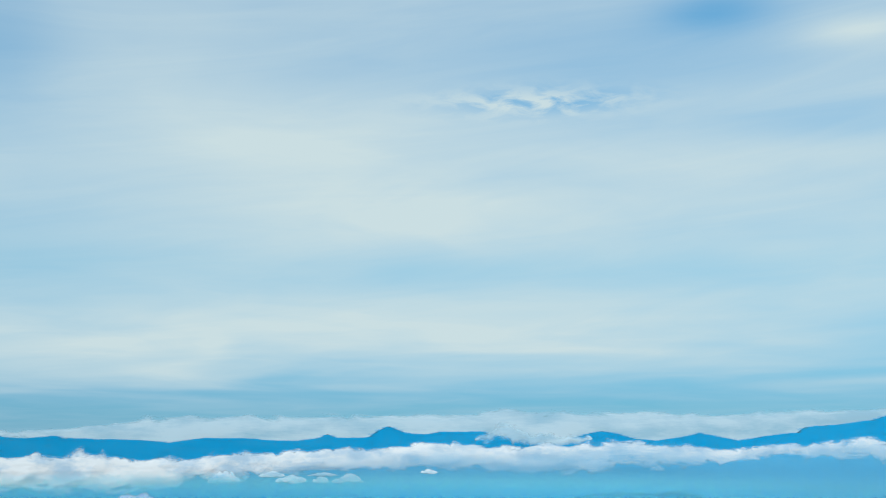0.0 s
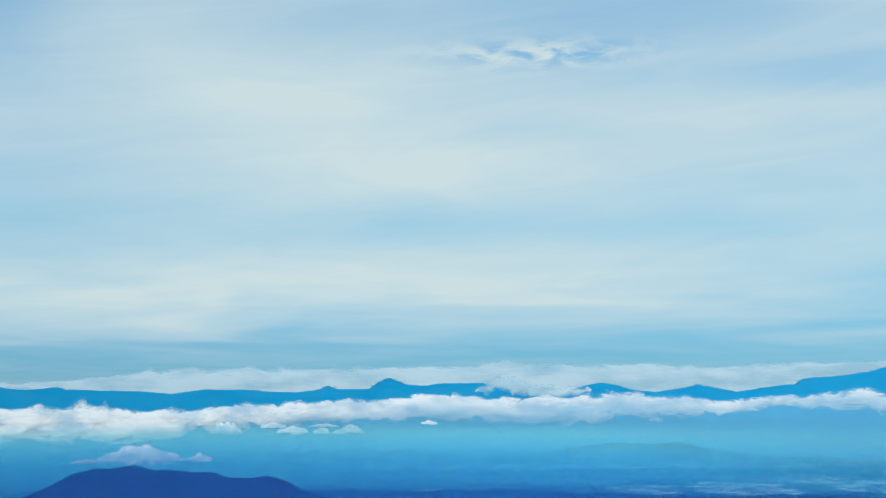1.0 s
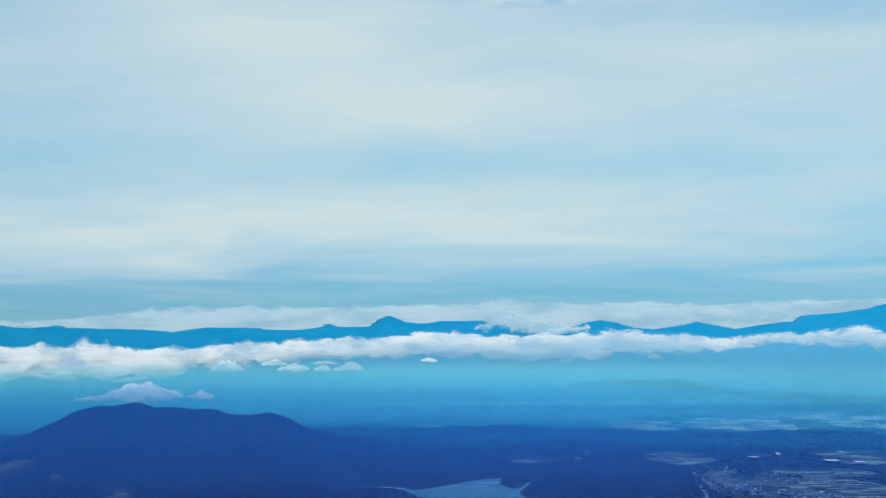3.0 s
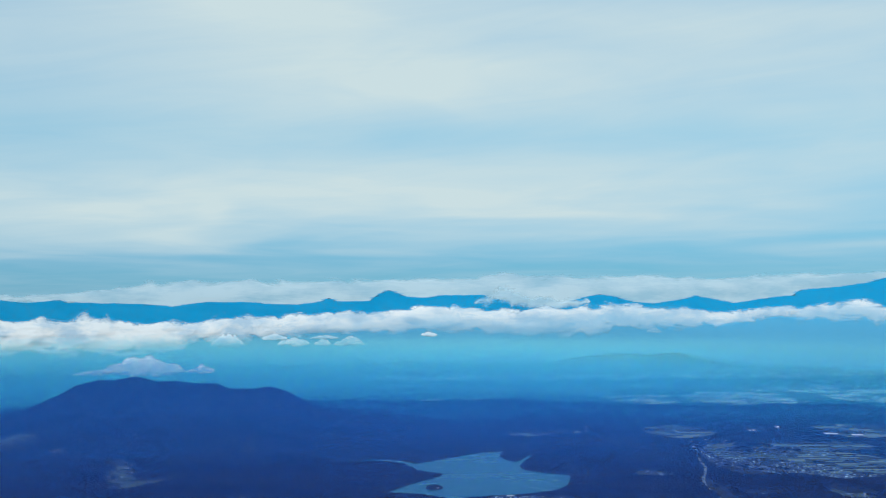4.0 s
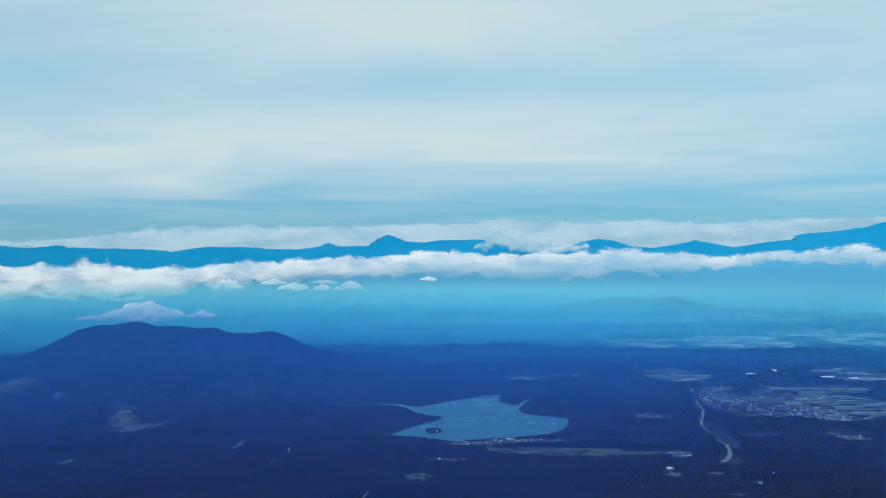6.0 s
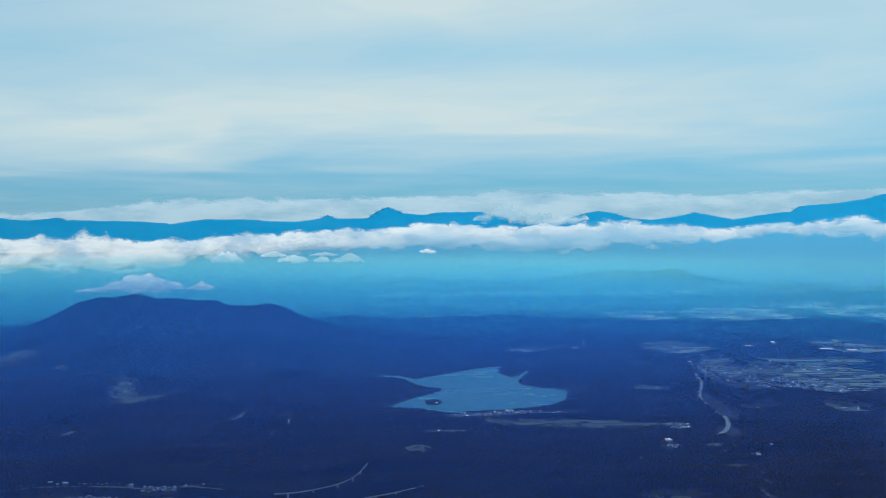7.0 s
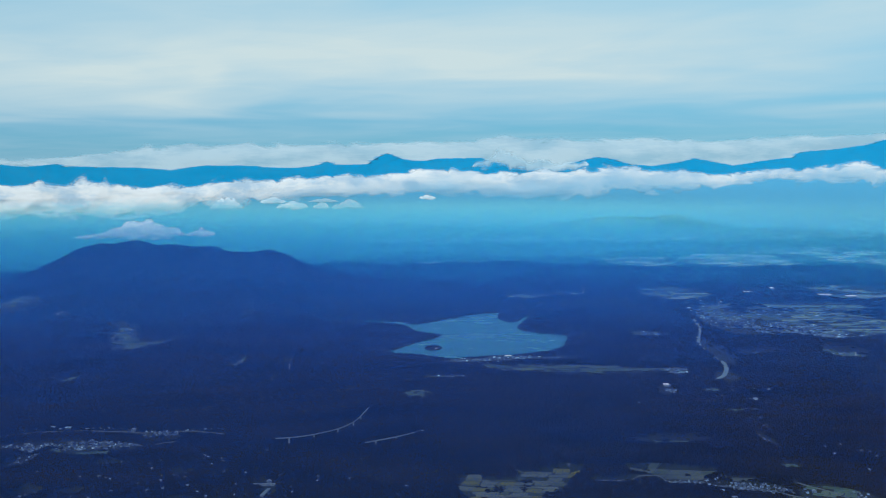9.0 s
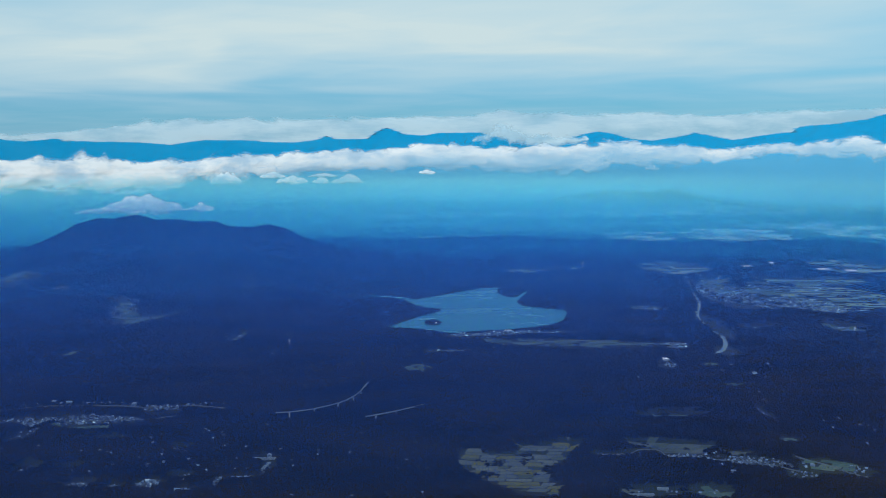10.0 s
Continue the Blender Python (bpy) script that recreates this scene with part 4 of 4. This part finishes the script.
LOWER_TOP = [(-1700, 120), (-1172, 127), (-1038, 130), (-961, 138), (-898, 123), (-670, 123), (-644, 133), (-602, 139), (-525, 133), (-416, 142), (-258, 148), (-130, 152), (-50, 163), (14, 168), (110, 158), (190, 152),
             (285, 164), (427, 169), (489, 180), (628, 175), (755, 157), (807, 164), (950, 176), (1061, 190), (1114, 197), (1178, 185), (1700, 190)]
LOWER_BASE = [(-1700, 40), (-1175, 46), (-1109, 41), (-900, 38), (-828, 44), (-724, 55), (-706, 72), (-626, 74), (-588, 60), (-554, 75), (-479, 82), (-370, 91), (-131, 97), (110, 98), (238, 91), (349, 87), (412, 82), (444, 94),
              (552, 103), (764, 103), (808, 112), (951, 119), (1180, 116), (1700, 118)]
UPPER_TOP = [(-2200, 212), (-1637, 220), (-1449, 224), (-1293, 232), (-1193, 243), (-1132, 248), (-840, 247), (-581, 251), (-404, 257), (-3, 259), (154, 268), (265, 274), (487, 271), (1024, 271), (1208, 277), (1424, 283), (1646, 298), (2200, 318)]


def profile(rows, rough, size, seed):
    return lambda x: np.interp(x, [a for a, _ in rows], [b for _, b in rows]) + rough * fbm(x, x * 0, size, 4, seed)


cloud("long white cloud bank lying before the far range", -1700, 1700, 3300, profile(LOWER_BASE, 3, 60, 4), profile(LOWER_TOP, 3, 40, 3), 18, M_BANK, 11, 900, 40, 75.0, thin=lambda x: 0.62 * step(250, 900, x), ends=9, soft_top=0.32, soft_base=0.5)
upper_top = profile(UPPER_TOP, 2, 200, 5)
cloud("flat white cloud sheet covering the range's crest", -2200, 2200, 4620, lambda x: np.minimum(crest_height(x * 0.95) - 34, upper_top(x) - 40), upper_top, 6, M_SHEET, 12, 800, 32, 130.0, thin=lambda x: 0.75 * (1 - step(-1500, -1050, x)), soft_top=0.3, veil=0.5)
cloud("wisp of white cloud rising between the two banks", 90, 470, 3700, lambda x: 140 + 0 * x, lambda x: 212 + 52 * np.exp(-((x - 195) / 55) ** 2) + 10 * fbm(x, x * 0, 24, 3, 8), 14, M_SHEET, 13, 120, 30, 40.0, thin=lambda x: 0.75 + 0 * x, soft_top=0.5, soft_base=0.5, veil=2)


def small_cloud(label, x, y, z, w, h, seed):
    rng = random.Random(seed)
    heaps = [(x + w * (q + rng.uniform(-0.05, 0.05)), w * rng.uniform(0.17, 0.27), h * k * rng.uniform(0.8, 1.15)) for q, k in ((-0.34, 0.5), (-0.15, 0.8), (0.04, 1.0), (0.22, 0.75), (0.38, 0.45))]

    def top(q):
        return z + np.max([b * np.sqrt(np.clip(1 - ((q - c) / r) ** 2, 0.02, 1)) for c, r, b in heaps], axis=0) * (1 + 0.15 * fbm(q, q * 0, w * 0.15, 3, seed))

    return cloud(label, x - w * 0.6, x + w * 0.6, math.hypot(x, y), lambda q: z - 0.12 * h + 0 * q, top, w * 0.06, M_PUFF, seed, 80, 26, w * 0.25, "small_cloud", 8, soft_top=0.35, soft_base=0.8, veil=0.5, thin=lambda q: -0.05 + 0 * q)


small_cloud("small white cloud drifting over the wooded mountain", -549, 2132, 59, 122, 29, 21)
small_cloud("low tail of white cloud beside the mountain", -628, 2142, 54, 84, 10, 23)
small_cloud("tiny scrap of white cloud beside the mountain", -452, 2163, 58, 44, 12, 22)
for i, (cx, cz, w, h) in enumerate(((-262, 64, 76, 20), (-416, 64, 74, 22), (-336, 64, 40, 15), (-600, 62, 74, 30), (585, 98, 34, 14), (-470, 78, 60, 14), (-40, 88, 40, 10), (-330, 80, 70, 9))):
    small_cloud("small white puff of cloud below the long bank", cx, 3225, cz, w, h, 30 + i)


# ---- haze: hair-thin opaque blue strips stand in for hazed air, wider where it is denser; each sheet has a slant of its own ----
sheets_hung = []


def haze_curtain(key, away, cover, z0, z1, zfade, ztop, below=None, right=0.0, left=0.0, soft=3.0):
    """cover: share of the view that the mist hides at full strength; it sets in from z0 to z1 and thins out from zfade to ztop.
    below: the mist ends under this height along the range. right, left: how much it thins out towards that side."""
    k = len(sheets_hung)
    sheets_hung.append(away)
    level = below and soft < 5
    slant = 0.0 if level else -1.15 + 2.3 * ((k * 0.618) % 1)
    pitch = away / 2050 / (6.0 if level else 4.0 if below else 2.6)
    half = 0.385 * away
    du, dz = math.cos(slant), math.sin(slant)
    reach = half * abs(dz)
    s = np.arange(min(z0, 0) * du - reach, ztop * du + reach, pitch) + pitch * 0.37
    lo, hi = (-half + s * dz) / du, (half + s * dz) / du
    if abs(dz) > 0.01:
        ends = np.sort(np.stack([(z0 - s * du) / dz, (ztop - s * du) / dz]), axis=0)
        lo, hi = np.maximum(lo, ends[0]), np.minimum(hi, ends[1])
    s, lo, hi = s[hi > lo], lo[hi > lo], hi[hi > lo]
    n, c = len(s), 150 if level else 14 if below or abs(dz) < 0.05 else 5
    w = lo[:, None] + (hi - lo)[:, None] * np.linspace(0, 1, c)[None]
    U, Z = -s[:, None] * dz + w * du, s[:, None] * du + w * dz
    slope = np.tan(U / away)
    a = cover * step(z0, z1, Z) * (1 - step(zfade, ztop, Z)) * (1 - right * step(0.08, 0.36, slope)) * (1 - left * step(-0.02, 0.22, -slope))
    if below:
        a = a * (1 - step(2.5 - soft, 2.5, Z - below(slope)))
    edge = []
    for side in (-0.5, 0.5):
        u, z = U - dz * a * pitch * side, Z + du * a * pitch * side
        edge.append(np.stack([away * np.sin(u / away), away * np.cos(u / away), z], -1))
    V = np.stack(edge, 1)
    idx = np.arange(n * 2 * c).reshape(n, 2, c)
    F = np.stack([idx[:, 0, :-1], idx[:, 0, 1:], idx[:, 1, 1:], idx[:, 1, :-1]], -1).reshape(-1, 4)
    F = F[(a[:, :-1] + a[:, 1:]).reshape(-1) > 0.008]
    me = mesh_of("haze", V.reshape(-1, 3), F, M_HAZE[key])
    return tagged(new("haze", me), "thin blue strips standing in for haze over the land", "haze", kind="stuff")


def under_crest(away):
    return lambda slope: EYE + (crest_height(slope * 4400) - EYE) * away / 4420


def under_line(rows, lift, away):
    line = profile(rows, 3, 60, 4)
    return lambda slope: EYE + (line(slope * 3300 / np.sqrt(1 + slope ** 2)) + lift - EYE) * away / 3300


def sight(away, base=30.0):
    """Height at which the view towards the cloud bank's base passes."""
    return EYE - (EYE - base) * away / 3300


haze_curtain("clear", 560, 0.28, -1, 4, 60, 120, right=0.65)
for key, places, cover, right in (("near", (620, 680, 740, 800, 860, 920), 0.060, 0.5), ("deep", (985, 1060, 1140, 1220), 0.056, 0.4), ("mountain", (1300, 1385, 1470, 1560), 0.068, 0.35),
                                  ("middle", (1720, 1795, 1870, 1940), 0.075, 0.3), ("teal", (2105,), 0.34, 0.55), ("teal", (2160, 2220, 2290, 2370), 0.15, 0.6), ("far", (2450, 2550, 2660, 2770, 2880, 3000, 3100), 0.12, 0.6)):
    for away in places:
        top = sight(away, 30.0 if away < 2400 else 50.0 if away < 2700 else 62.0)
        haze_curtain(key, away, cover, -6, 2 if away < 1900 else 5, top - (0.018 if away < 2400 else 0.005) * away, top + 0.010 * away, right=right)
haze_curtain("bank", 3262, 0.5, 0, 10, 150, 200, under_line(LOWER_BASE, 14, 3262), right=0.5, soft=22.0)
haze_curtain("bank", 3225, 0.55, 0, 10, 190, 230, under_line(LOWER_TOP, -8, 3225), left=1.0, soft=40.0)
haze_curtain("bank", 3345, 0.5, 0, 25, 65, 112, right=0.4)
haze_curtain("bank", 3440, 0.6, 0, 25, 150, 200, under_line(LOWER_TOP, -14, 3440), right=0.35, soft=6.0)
# strips cut to the crest's outline lay the haze's blue over the range
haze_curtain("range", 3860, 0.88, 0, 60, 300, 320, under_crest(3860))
